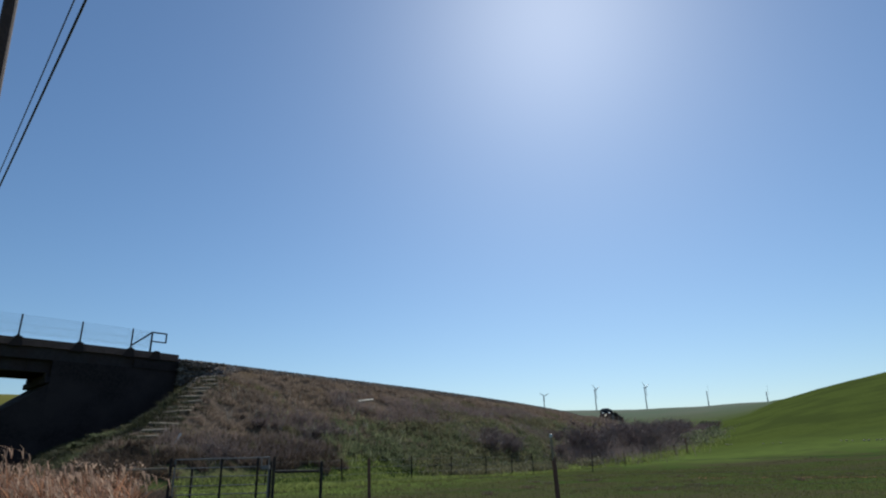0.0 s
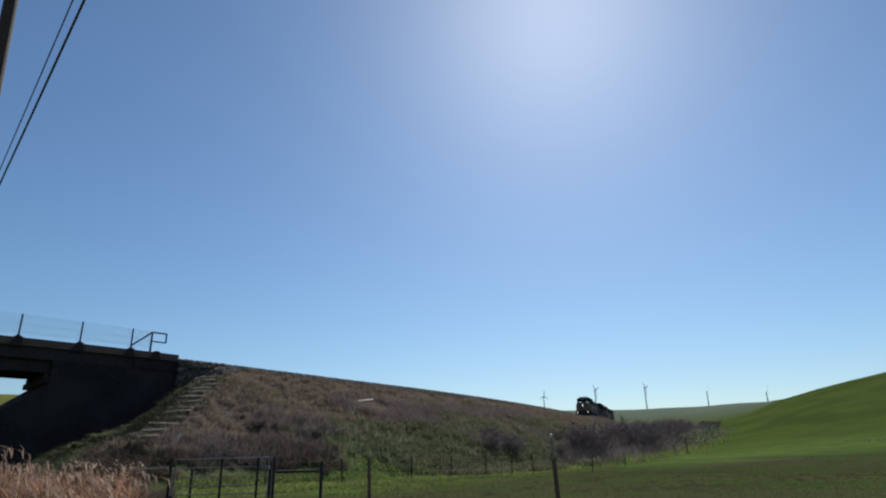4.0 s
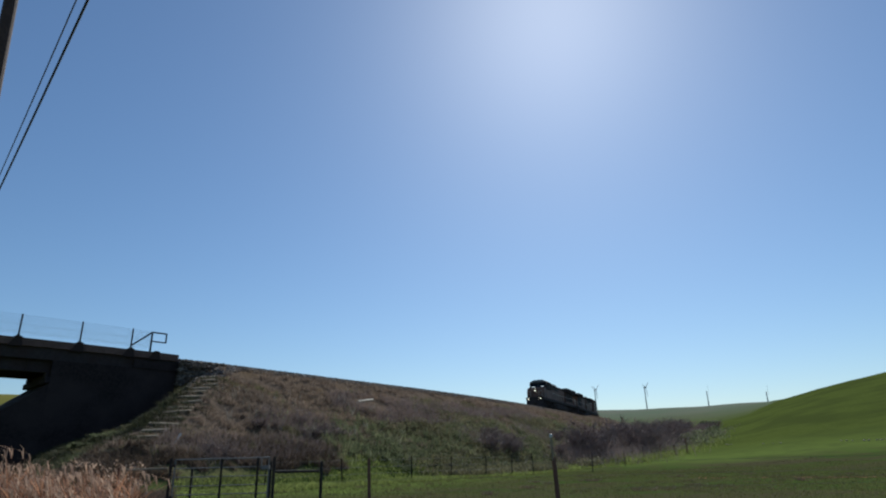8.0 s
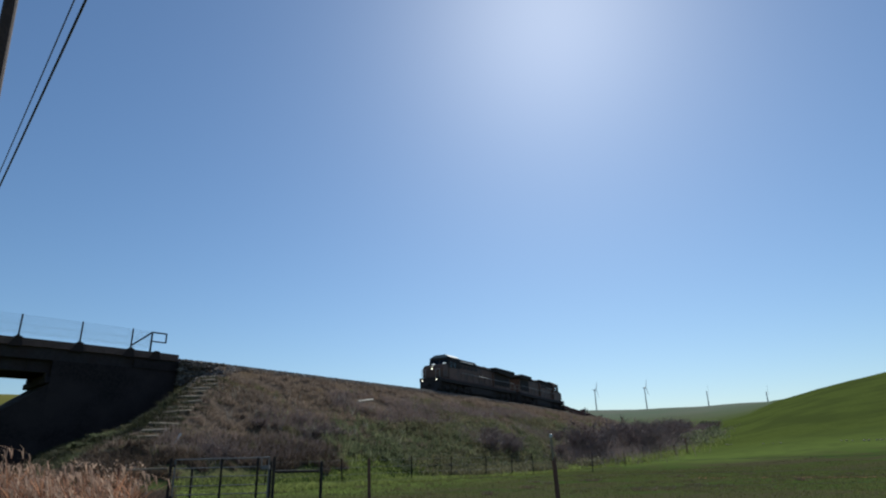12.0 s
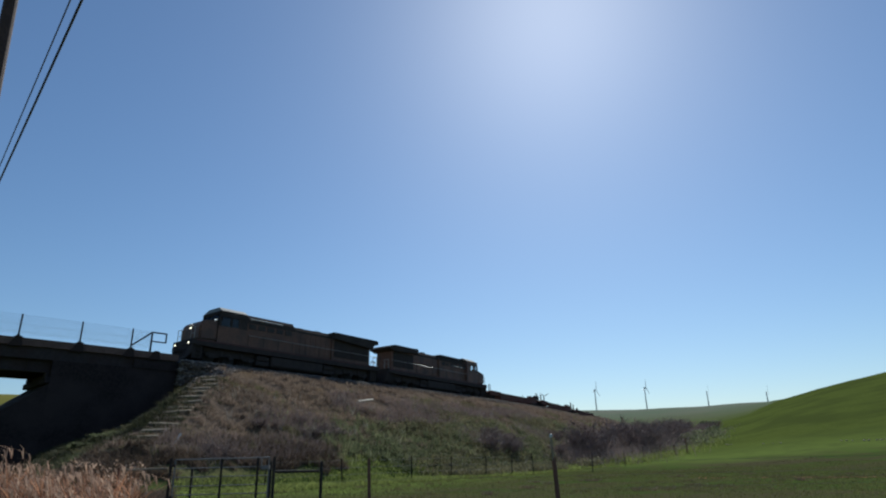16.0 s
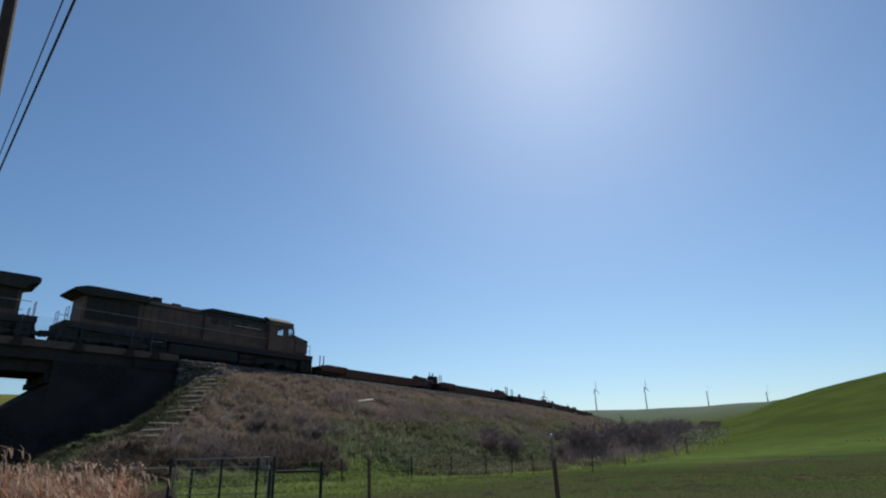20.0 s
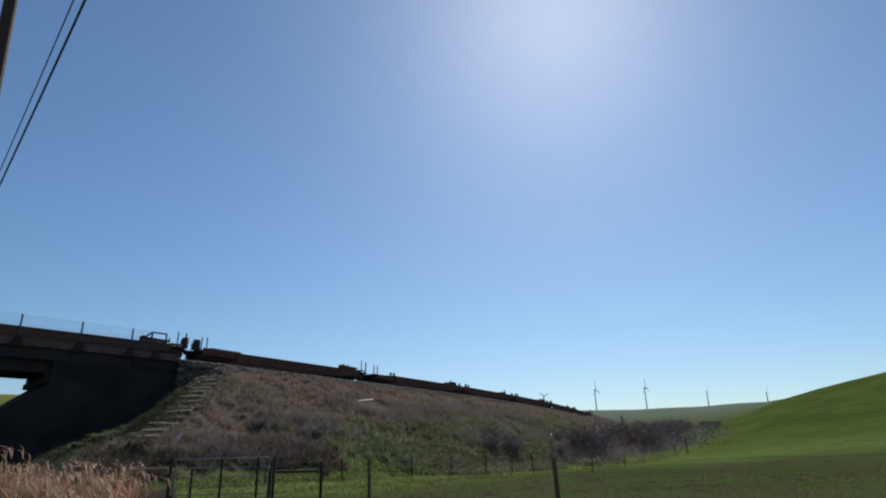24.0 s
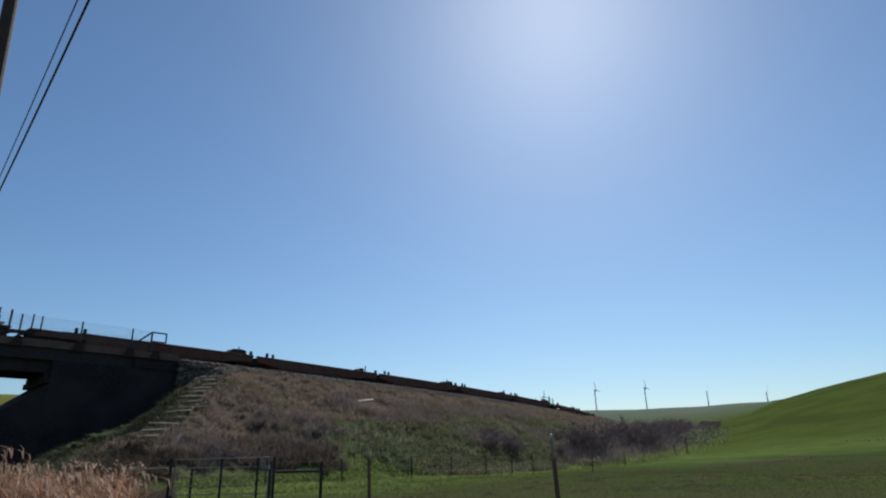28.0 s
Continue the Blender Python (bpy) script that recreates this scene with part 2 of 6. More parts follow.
def bank_z(s, lat):
    p = on_track(s, lat)
    s, lat = np.asarray(s, float), np.asarray(lat, float)
    # the ground is levelled across the line of the steps
    (sa, la), (sb, lb) = STEP_LINE
    q = np.clip(((s - sa) * (sb - sa) + (lat - la) * (lb - la)) / ((sb - sa) ** 2 + (lb - la) ** 2), 0, 1)
    off = np.hypot(s - sa - q * (sb - sa), lat - la - q * (lb - la))
    k = 1 - smooth01(0.9, 1.9, off)
    rel = bank_rel(s, lat) * (1 - k) + bank_rel(sa + q * (sb - sa), la + q * (lb - la)) * k
    n = (1 - k) * vnoise(p[..., 0], p[..., 1], 1.3, 5) * 0.10 + vnoise(p[..., 0], p[..., 1], 4.5, 6) * 0.28 * (1 - k) + vnoise(p[..., 0], p[..., 1], 0.45, 7) * 0.04
    # between the steps and the wing wall the fill has slumped
    left = (lat - la) * 0.62 - (s - sa) * 0.784
    rel = rel - (0.25 + 0.75 * smooth01(-1.0, 4.0, s)) * smooth01(0.8, 2.8, left) * smooth01(9.5, 7.2, s) * (lat < 0)
    return rail_z(s) + rel + n * smooth01(3.0, 6.0, np.abs(lat))


# ---- ground: one sheet out to the horizon ----
def ground_material():
    m = mat("pasture_grass", (0.067, 0.086, 0.019), (0.079, 0.098, 0.025), 0.95, fine=1.6, coarse=0.11, c=(0.056, 0.07, 0.019), bump=0.6, depth=0.06, spec=0.0)
    n, l = m.node_tree.nodes, m.node_tree.links
    p = n["Principled BSDF"]
    lush = p.inputs["Base Color"].links[0].from_socket
    tc = n.new("ShaderNodeTexCoord")

    def noise_of(scale, stretch, lo, hi, detail=5):
        mp = n.new("ShaderNodeMapping")
        mp.inputs["Scale"].default_value = stretch
        t, r = n.new("ShaderNodeTexNoise"), n.new("ShaderNodeMapRange")
        t.inputs["Scale"].default_value, t.inputs["Detail"].default_value = scale, detail
        r.inputs["From Min"].default_value, r.inputs["From Max"].default_value = lo, hi
        l.new(tc.outputs["Object"], mp.inputs["Vector"])
        l.new(mp.outputs[0], t.inputs["Vector"])
        l.new(t.outputs["Fac"], r.inputs["Value"])
        return r.outputs[0]

    def mix_of(fac, a, b):
        x = n.new("ShaderNodeMix")
        x.data_type = "RGBA"
        l.new(fac, x.inputs["Factor"])
        for k, v in (("A", a), ("B", b)):
            if isinstance(v, tuple):
                x.inputs[k].default_value = (*v, 1)
            else:
                l.new(v, x.inputs[k])
        return x.outputs["Result"]

    def math_of(op, a, b):
        x = n.new("ShaderNodeMath")
        x.operation = op
        x.use_clamp = False
        for i, v in enumerate((a, b)):
            if isinstance(v, (int, float)):
                x.inputs[i].default_value = v
            else:
                l.new(v, x.inputs[i])
        return x.outputs[0]
    # cropped, part-dry turf of the near paddock
    dull = mix_of(noise_of(1.1, (0.6, 1.3, 1), 0.42, 0.6), (0.064, 0.068, 0.027), (0.05, 0.08, 0.02))
    dull = mix_of(noise_of(0.2, (0.5, 1.5, 1), 0.46, 0.58), dull, (0.066, 0.061, 0.032))
    ln = n.new("ShaderNodeVectorMath")
    ln.operation = "LENGTH"
    l.new(tc.outputs["Object"], ln.inputs[0])
    sx, thr = n.new("ShaderNodeSeparateXYZ"), n.new("ShaderNodeMapRange")
    l.new(tc.outputs["Object"], sx.inputs[0])
    for key, val in (("From Min", -3.0), ("From Max", 13.0), ("To Min", 24.0), ("To Max", 54.5)):
        thr.inputs[key].default_value = val
    l.new(sx.outputs["X"], thr.inputs["Value"])
    # the edge draws away slowly further along
    away = n.new("ShaderNodeMapRange")
    for key, val in (("From Min", 13.0), ("From Max", 38.0), ("To Min", 0.0), ("To Max", 11.5)):
        away.inputs[key].default_value = val
    l.new(sx.outputs["X"], away.inputs["Value"])
    edge = math_of("SUBTRACT", math_of("SUBTRACT", ln.outputs["Value"], thr.outputs[0]), away.outputs[0])
    edge = math_of("ADD", edge, math_of("ADD", math_of("MULTIPLY", noise_of(0.15, (1, 1, 1), 0.3, 0.7), 6.0), -3.0))
    r = n.new("ShaderNodeMapRange")
    r.inputs["From Min"].default_value, r.inputs["From Max"].default_value = -4, 2.5
    l.new(edge, r.inputs["Value"])
    # a strip of richer grass just past the paddock's edge
    r3 = n.new("ShaderNodeMapRange")
    r3.inputs["From Min"].default_value, r3.inputs["From Max"].default_value = 66, 92
    l.new(ln.outputs["Value"], r3.inputs["Value"])
    lush = mix_of(r3.outputs[0], mix_of(noise_of(0.5, (1, 1, 1), 0.4, 0.65), (0.105, 0.138, 0.034), (0.083, 0.106, 0.03)), lush)
    col = mix_of(r.outputs[0], dull, lush)
    # far hills: distance haze is put into a paler, greyer grass colour
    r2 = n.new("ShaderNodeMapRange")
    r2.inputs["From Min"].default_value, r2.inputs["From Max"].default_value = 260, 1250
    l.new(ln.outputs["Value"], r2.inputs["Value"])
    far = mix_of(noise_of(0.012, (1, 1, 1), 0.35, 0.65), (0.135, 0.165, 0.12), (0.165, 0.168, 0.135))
    # the hills past the bridge are drier; their sunlit yellow is painted in
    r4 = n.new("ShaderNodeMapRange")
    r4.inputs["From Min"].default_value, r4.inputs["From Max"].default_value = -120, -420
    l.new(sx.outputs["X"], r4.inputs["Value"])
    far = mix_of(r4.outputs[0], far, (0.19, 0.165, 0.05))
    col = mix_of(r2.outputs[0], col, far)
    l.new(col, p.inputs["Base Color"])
    return m


M["ground"] = ground_material()


def build_ground():
    az = np.radians(np.concatenate([np.arange(-180, -48, 3.0), np.arange(-48, 48, 0.3), np.arange(48, 180, 3.0)]))
    r = np.concatenate([np.geomspace(1.5, 14, 12)[:-1], np.arange(14, 90, 0.8), np.arange(90, 240, 2.5), np.geomspace(240, 4600, 60)])
    A, R = np.meshgrid(az, r, indexing="ij")
    X, Y = R * np.sin(A), R * np.cos(A)
    Z = ground_z(X, Y)
    na, nr = A.shape
    v = np.stack([X, Y, Z], -1).reshape(-1, 3)
    i = np.arange(na)[:, None] * nr
    j = (np.arange(na)[:, None] + 1) % na * nr
    k = np.arange(nr - 1)[None, :]
    f = np.stack([i + k, i + k + 1, j + k + 1, j + k], -1).reshape(-1, 4)
    v = np.concatenate([v, [[0, 0, 0]]])
    cap = [[len(v) - 1, int(a * nr), int((a + 1) % na * nr)] for a in range(na)]
    ob = from_arrays("ground", v, f.tolist() + cap, "ground", smooth=True)
    tagged(ob, "green winter pasture rolling up into grassy hills", "ground", kind="structure")


build_ground()


# ---- embankment, ballast and rails ----
def grid_mesh(name, s, lat, zfun, material, label, category, smooth=True):
    A, B = np.meshgrid(s, lat, indexing="ij")
    p = on_track(A.ravel(), B.ravel())
    z = zfun(A.ravel(), B.ravel())
    v = np.stack([p[:, 0], p[:, 1], z], -1)
    n, m = len(s), len(lat)
    i = np.arange(n - 1)[:, None] * m + np.arange(m - 1)[None, :]
    f = np.stack([i, i + m, i + m + 1, i + 1], -1).reshape(-1, 4)
    ob = from_arrays(name, v, f, material, smooth=smooth)
    return tagged(ob, label, category, kind="structure")


def bank_material():
    """Dry brown grass high on the slope, olive weeds lower down and farther along."""
    m = mat("brushy_bank_earth", (0.165, 0.122, 0.09), (0.122, 0.092, 0.07), 0.95, fine=3.5, coarse=0.35, c=(0.135, 0.095, 0.06), bump=0.8, depth=0.12, spec=0.0)
    n, l = m.node_tree.nodes, m.node_tree.links
    p = n["Principled BSDF"]
    dry = p.inputs["Base Color"].links[0].from_socket
    tc, sep = n.new("ShaderNodeTexCoord"), n.new("ShaderNodeSeparateXYZ")
    l.new(tc.outputs["Object"], sep.inputs[0])
    t = n.new("ShaderNodeTexNoise")
    t.inputs["Scale"].default_value, t.inputs["Detail"].default_value = 0.22, 6
    l.new(tc.outputs["Object"], t.inputs["Vector"])
    hgt = n.new("ShaderNodeMapRange")
    hgt.inputs["From Min"].default_value, hgt.inputs["From Max"].default_value = 7.0, 1.5
    hgt.inputs["To Min"].default_value, hgt.inputs["To Max"].default_value = -0.25, 0.35
    l.new(sep.outputs["Z"], hgt.inputs["Value"])
    east = n.new("ShaderNodeMapRange")
    east.inputs["From Min"].default_value, east.inputs["From Max"].default_value = -16, 0
    east.inputs["To Min"].default_value, east.inputs["To Max"].default_value = -0.22, 0.0
    l.new(sep.outputs["X"], east.inputs["Value"])
    a, b = n.new("ShaderNodeMath"), n.new("ShaderNodeMath")
    l.new(t.outputs["Fac"], a.inputs[0])
    l.new(hgt.outputs[0], a.inputs[1])
    l.new(a.outputs[0], b.inputs[0])
    l.new(east.outputs[0], b.inputs[1])
    r = n.new("ShaderNodeMapRange")
    r.inputs["From Min"].default_value, r.inputs["From Max"].default_value = 0.45, 0.7
    l.new(b.outputs[0], r.inputs["Value"])
    x = n.new("ShaderNodeMix")
    x.data_type = "RGBA"
    l.new(r.outputs[0], x.inputs["Factor"])
    l.new(dry, x.inputs["A"])
    x.inputs["B"].default_value = (0.115, 0.108, 0.052, 1)
    # green at the foot
    low, y = n.new("ShaderNodeMapRange"), n.new("ShaderNodeMix")
    low.inputs["From Min"].default_value, low.inputs["From Max"].default_value = 1.9, 1.1
    y.data_type = "RGBA"
    # withered further up-slope near the gate
    gate, lift = n.new("ShaderNodeMapRange"), n.new("ShaderNodeMath")
    gate.inputs["From Min"].default_value, gate.inputs["From Max"].default_value = -5.5, -9.5
    gate.inputs["To Min"].default_value, gate.inputs["To Max"].default_value = 0.0, 0.75
    l.new(sep.outputs["X"], gate.inputs["Value"])
    l.new(sep.outputs["Z"], lift.inputs[0])
    l.new(gate.outputs[0], lift.inputs[1])
    l.new(lift.outputs[0], low.inputs["Value"])
    l.new(low.outputs[0], y.inputs["Factor"])
    l.new(x.outputs["Result"], y.inputs["A"])
    y.inputs["B"].default_value = (0.082, 0.105, 0.028, 1)
    l.new(y.outputs["Result"], p.inputs["Base Color"])
    return m


M["bank"] = bank_material()
LATS = np.concatenate([np.arange(-27, -2.9, 0.4), [-2.6, 0, 2.6, 3.2], np.arange(5, 27, 3.0)])

S_END = 7.4
grid_mesh("embankment", np.concatenate([np.arange(S_END, 110, 0.4), np.arange(110, 440, 4)]), LATS, bank_z, "bank", "steep railway embankment of brown grass and weeds", "embankment")
# the cone of fill that wraps round the abutment, on the near side
grid_mesh("embankment_cone", np.arange(-9.0, S_END + 0.1, 0.4), np.arange(-27.1, -2.75, 0.4), bank_z, "bank", "earth cone at the bridge end, brown grass", "embankment")


def build_ballast():
    s = np.concatenate([np.arange(-90, -24, 2.0), np.arange(-24, 120, 0.35), np.arange(120, 440, 3.0)])
    prof = [(-3.15, -0.50), (-2.65, -0.32), (-2.2, -0.13), (-1.3, -0.12), (0, -0.14), (1.3, -0.12), (2.2, -0.13), (2.65, -0.32), (3.15, -0.50)]
    pl = np.array(prof)
    A, B = np.meshgrid(s, np.arange(len(prof)), indexing="ij")
    lat, up = pl[B.ravel().astype(int), 0], pl[B.ravel().astype(int), 1]
    rng = np.random.RandomState(3)
    narrow = np.where(A.ravel() < S_END, 0.70, 1.0)
    p = on_track(A.ravel(), lat * narrow + rng.uniform(-0.05, 0.05, len(lat)), up + rng.uniform(-0.03, 0.03, len(lat)))
    n, m = len(s), len(prof)
    i = np.arange(n - 1)[:, None] * m + np.arange(m - 1)[None, :]
    f = np.stack([i, i + m, i + m + 1, i + 1], -1).reshape(-1, 4)
    tagged(from_arrays("ballast", p, f, "ballast"), "grey crushed-stone track ballast along the embankment crest", "ballast", kind="structure")


build_ballast()


def sweep(name, prof, s, material, parent=None):
    pl = np.array(prof)
    m, n = len(prof), len(s)
    v = np.concatenate([on_track(np.full(m, a), pl[:, 0], pl[:, 1]) for a in s])
    f = [[k * m + i, (k + 1) * m + i, (k + 1) * m + (i + 1) % m, k * m + (i + 1) % m] for k in range(n - 1) for i in range(m)]
    f += [list(range(m)), list(range((n - 1) * m, n * m))[::-1]]
    return from_arrays(name, v, f, material, parent)


RAIL_S = np.concatenate([np.arange(-135, -30, 3.0), np.arange(-30, 200, 1.0), np.arange(200, 450, 4.0)])
for off in (-0.75, 0.75):
    prof = [(off - 0.075, -0.17), (off - 0.075, -0.15), (off - 0.012, -0.13), (off - 0.012, -0.05), (off - 0.036, -0.04), (off - 0.036, 0), (off + 0.036, 0), (off + 0.036, -0.04), (off + 0.012, -0.05), (off + 0.012, -0.13), (off + 0.075, -0.15), (off + 0.075, -0.17)]
    tagged(sweep("rail", prof, RAIL_S, "rail"), "rust-brown steel running rail on timber sleepers", "rail", "rails of the track", "structure")


def boxes_along(name, s, half_w, half_l, z0, z1, material, jitter=0.0, seed=1):
    """Many small boxes across the track in one mesh."""
    rng = np.random.RandomState(seed)
    v, f = [], []
    for a in s:
        j = rng.uniform(-jitter, jitter)
        for da, la, up in ((-half_w, -half_l, z0), (half_w, -half_l, z0), (half_w, half_l, z0), (-half_w, half_l, z0), (-half_w, -half_l, z1), (half_w, -half_l, z1), (half_w, half_l, z1), (-half_w, half_l, z1)):
            v.append(on_track(a + da, la + j, up).tolist())
        b = len(v) - 8
        f += [[b, b + 3, b + 2, b + 1], [b + 4, b + 5, b + 6, b + 7], [b, b + 1, b + 5, b + 4], [b + 1, b + 2, b + 6, b + 5], [b + 2, b + 3, b + 7, b + 6], [b + 3, b, b + 4, b + 7]]
    return from_arrays(name, v, f, material)


tagged(boxes_along("sleepers", np.arange(-110, 240, 0.55), 0.115, 1.3, -0.33, -0.165, "tie", 0.05), "dark creosoted timber sleepers bedded in ballast", "sleepers", kind="stuff")

# plain fill beyond the far end of the bridge
grid_mesh("embankment_west", np.arange(-135, -25.9, 3.0), np.concatenate([np.arange(-21, -2.9, 3.0), [0.0], np.arange(3, 22, 3.0)]), lambda s, lat: rail_z(s) - 0.62 - SLOPE * np.maximum(0, np.abs(lat) - 3.0), "bank", "grassy railway embankment beyond the bridge", "embankment")


# ---- bridge: girder span with a timber-edged walkway, wire railing, and a dark abutment ----
DECK_DROP = 0.19


def frame_at(s, lat=0.0, up=0.0):
    """A pose on the bridge's line: x to the far side, y away along the line, z up."""
    p = on_track(s, lat, up - DECK_DROP)
    h = float(np.interp(s, _s, _h))
    return Matrix.Translation(p.tolist()) @ Matrix(((-math.cos(h), math.sin(h), 0, 0), (math.sin(h), math.cos(h), 0, 0), (0, 0, 1, 0), (0, 0, 0, 1)))


def rev(m):
    """frame_at is left-handed in x; turn it so that x points to the near side."""
    return m @ Matrix.Diagonal((-1, 1, 1, 1))


def strip(name, prof, s0, s1, material, parent, step=1.0):
    return sweep(name, [(a, b - DECK_DROP) for a, b in prof], np.linspace(s0, s1, max(2, int((s1 - s0) / step) + 1)), material, parent)


def rect(l0, l1, z0, z1):
    return [(l0, z0), (l1, z0), (l1, z1), (l0, z1)]


bridge = thing("railway_bridge", label="dark steel girder railway bridge with brown timber walkway edge", category="bridge", kind="structure")
B_LO, B_HI = -25.0, 7.3
strip("deck", rect(-2.35, 2.35, -0.75, -0.42), B_LO, B_HI, "girder", bridge)
for sg in (-1, 1):
    a, b = sorted((sg * 2.45, sg * 2.62))
    strip("deck_edge", rect(a, b, -0.22, 0.26), B_LO, B_HI, "deckedge", bridge)["label"] = "brown weathered timber ballast kerb"
    a, b = sorted((sg * 2.36, sg * 2.44))
    strip("fascia", rect(a, b, -0.98, 0.05), B_LO, B_HI, "girder", bridge)
    a, b = sorted((sg * 2.02, sg * 2.06))
    strip("girder_web", rect(a, b, -1.70, -0.76), B_LO, -0.7, "girder", bridge)
    a, b = sorted((sg * 1.84, sg * 2.24))
    strip("girder_flange", rect(a, b, -1.76, -1.71), B_LO, -0.7, "girder", bridge)
for k in range(15):
    s = B_LO + 0.6 + k * 1.6
    if s < -0.9:
        for sg in (-1, 1):
            bm = BM()
            a, b = sorted((sg * 2.065, sg * 2.22))
            box(bm, -b, -a, -0.02, 0.02, -1.70, -0.78)
            part("web_stiffener", bm, "girder", bridge).matrix_basis = rev(frame_at(s))
# brackets under each railing post
POSTS = [-20.0, -16.6, -13.2, -9.8, -6.35, -2.9, 0.56, 3.8]
for s in POSTS + [5.6]:
    bm = BM()
    prism(bm, [(-0.26, 0.24), (0.26, 0.24), (0.24, 0.28), (0.12, 0.33), (-0.12, 0.33), (-0.24, 0.28)], 2.50, 2.78)
    prism(bm, [(-0.48, -0.30), (0.30, -0.30), (0.24, 0.05), (0.14, 0.24), (-0.14, 0.24), (-0.28, 0.05)], 2.63, 2.76)
    part("post_bracket", bm, "girder", bridge).matrix_basis = rev(frame_at(s))

railing = thing("bridge_railing", label="thin dark posts with wire strands along bridge edge", category="railing")
for s in POSTS:
    bm = BM()
    tube(bm, (2.66, 0, 0.38), (2.66, 0, 1.74), 0.052, 6)
    box(bm, 2.58, 2.74, -0.08, 0.08, 0.36, 0.42)
    part("post", bm, "railing", railing).matrix_basis = rev(frame_at(s))
for up in (0.62, 1.07, 1.68):
    d = 0.004
    strip("strand", rect(-2.66 - d, -2.66 + d, up - d, up + d), -20.0, 5.1, "wire", railing, 1.7)
# welded wire mesh between the posts
for sa, sb in zip(POSTS, POSTS[1:] + [5.15]):
    v, f = [], []
    d = 0.0022
    lines = [((sa + 0.05, up), (sb - 0.05, up)) for up in np.arange(0.46, 1.66, 0.1)] + [((q, 0.44), (q, 1.66)) for q in np.arange(sa + 0.08, sb, 0.1)]
    for (qa, ua), (qb, ub) in lines:
        k = len(v)
        flat = abs(ua - ub) < 1e-6
        for q, up in ((qa, ua), (qb, ub)):
            for e, lat in ((-d, -2.66 - d), (-d, -2.66 + d), (d, -2.66 + d), (d, -2.66 - d)):
                v.append(on_track(q + (0 if flat else e), lat, up + (e if flat else 0) - DECK_DROP).tolist())
        f += [[k + i, k + (i + 1) % 4, k + 4 + (i + 1) % 4, k + 4 + i] for i in range(4)]
    from_arrays("mesh_panel", v, f, "wire", railing)["label"] = "fine welded wire mesh panel"
bm = BM()
zt, zm = 1.66, 1.0
tube(bm, (2.66, 5.15, 0.24), (2.66, 5.15, zt), 0.075, 8)
tube(bm, (2.66, 5.12, zt), (2.66, 6.2, zt), 0.058, 8)
tube(bm, (2.66, 6.2, zt + 0.02), (2.66, 6.2, zm - 0.02), 0.058, 8)
tube(bm, (2.66, 5.15, zm), (2.66, 6.2, zm), 0.05, 8)
tube(bm, (2.66, 3.82, 0.55), (2.66, 5.15, zt), 0.058, 8)
ef = part("end_frame", bm, "railing", railing, "square end frame of dark pipe with slanting brace")
ef.matrix_basis = rev(frame_at(5.0)) @ Matrix.Translation((0, -5.0, 0))

abutment = thing("bridge_abutment", label="concrete abutment and side walls, bridge shade in their near-black colour", category="abutment", kind="structure")
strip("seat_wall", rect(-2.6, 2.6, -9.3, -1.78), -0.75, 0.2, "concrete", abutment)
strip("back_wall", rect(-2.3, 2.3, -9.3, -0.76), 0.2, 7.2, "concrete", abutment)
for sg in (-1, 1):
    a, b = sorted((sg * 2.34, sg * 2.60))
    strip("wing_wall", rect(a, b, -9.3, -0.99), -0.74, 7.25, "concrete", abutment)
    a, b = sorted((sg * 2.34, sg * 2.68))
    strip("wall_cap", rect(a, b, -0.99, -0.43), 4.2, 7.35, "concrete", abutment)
bm = BM()
box(bm, -2.6, 2.6, -1.03, -0.75, -2.46, -2.08, bevel=0.04)
part("bridge_seat", bm, "concrete", abutment).matrix_basis = rev(frame_at(0.0))
for lat in (-2.04, 2.04):
    bm = BM()
    box(bm, lat - 0.2, lat + 0.2, -0.98, -0.76, -2.08, -1.77, bevel=0.02)
    part("bearing", bm, "girder", abutment).matrix_basis = rev(frame_at(0.0))
# paved slope under the span, held by a low side wall
slope_prof = [(-0.755, -2.5), (-9.6, -9.25), (-0.755, -9.25)]
bm = BM()
prism(bm, slope_prof, -2.6, 2.6)
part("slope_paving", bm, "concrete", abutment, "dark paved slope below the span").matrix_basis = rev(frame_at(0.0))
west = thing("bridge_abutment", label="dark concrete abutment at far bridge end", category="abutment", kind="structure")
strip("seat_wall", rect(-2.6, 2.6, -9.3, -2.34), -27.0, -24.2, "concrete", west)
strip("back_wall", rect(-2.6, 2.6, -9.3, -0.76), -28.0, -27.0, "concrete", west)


# ---- steps of old sleepers up the bank ----
steps = thing("embankment_steps", label="bleached old sleepers laid as steps up bank", category="steps")
rng = np.random.RandomState(11)
for k in range(14):
    q = k / 13
    (sa, la), (sb, lb) = STEP_LINE
    s, lat = sa + (sb - sa) * q, la + (lb - la) * q
    p = on_track(s, lat)
    bm = BM()
    w = 0.44 + 0.46 * math.sin(math.pi * q) ** 0.8 + rng.uniform(-0.12, 0.12)
    box(bm, -w, w, -0.13, 0.13, -0.10, 0.03, bevel=0.03)
    for v in bm.verts:
        v.co.z += 0.02 * math.sin(v.co.x * 3.1 + k)
        v.co.y += 0.02 * math.cos(v.co.x * 2.3 + 2 * k)
    part("step", bm, "tiestep", steps).matrix_basis = pose(p[0] + rng.uniform(-0.16, 0.16), p[1], float(bank_z(s, lat)) + rng.uniform(0.03, 0.10), rng.uniform(12, 28), rng.uniform(-3.5, 3.5), rng.uniform(-6, 6))
# sunlight on this sleeper is put into its very pale colour
bm = BM()
box(bm, -1.32, 1.32, -0.10, 0.10, -0.06, 0.06, bevel=0.012)
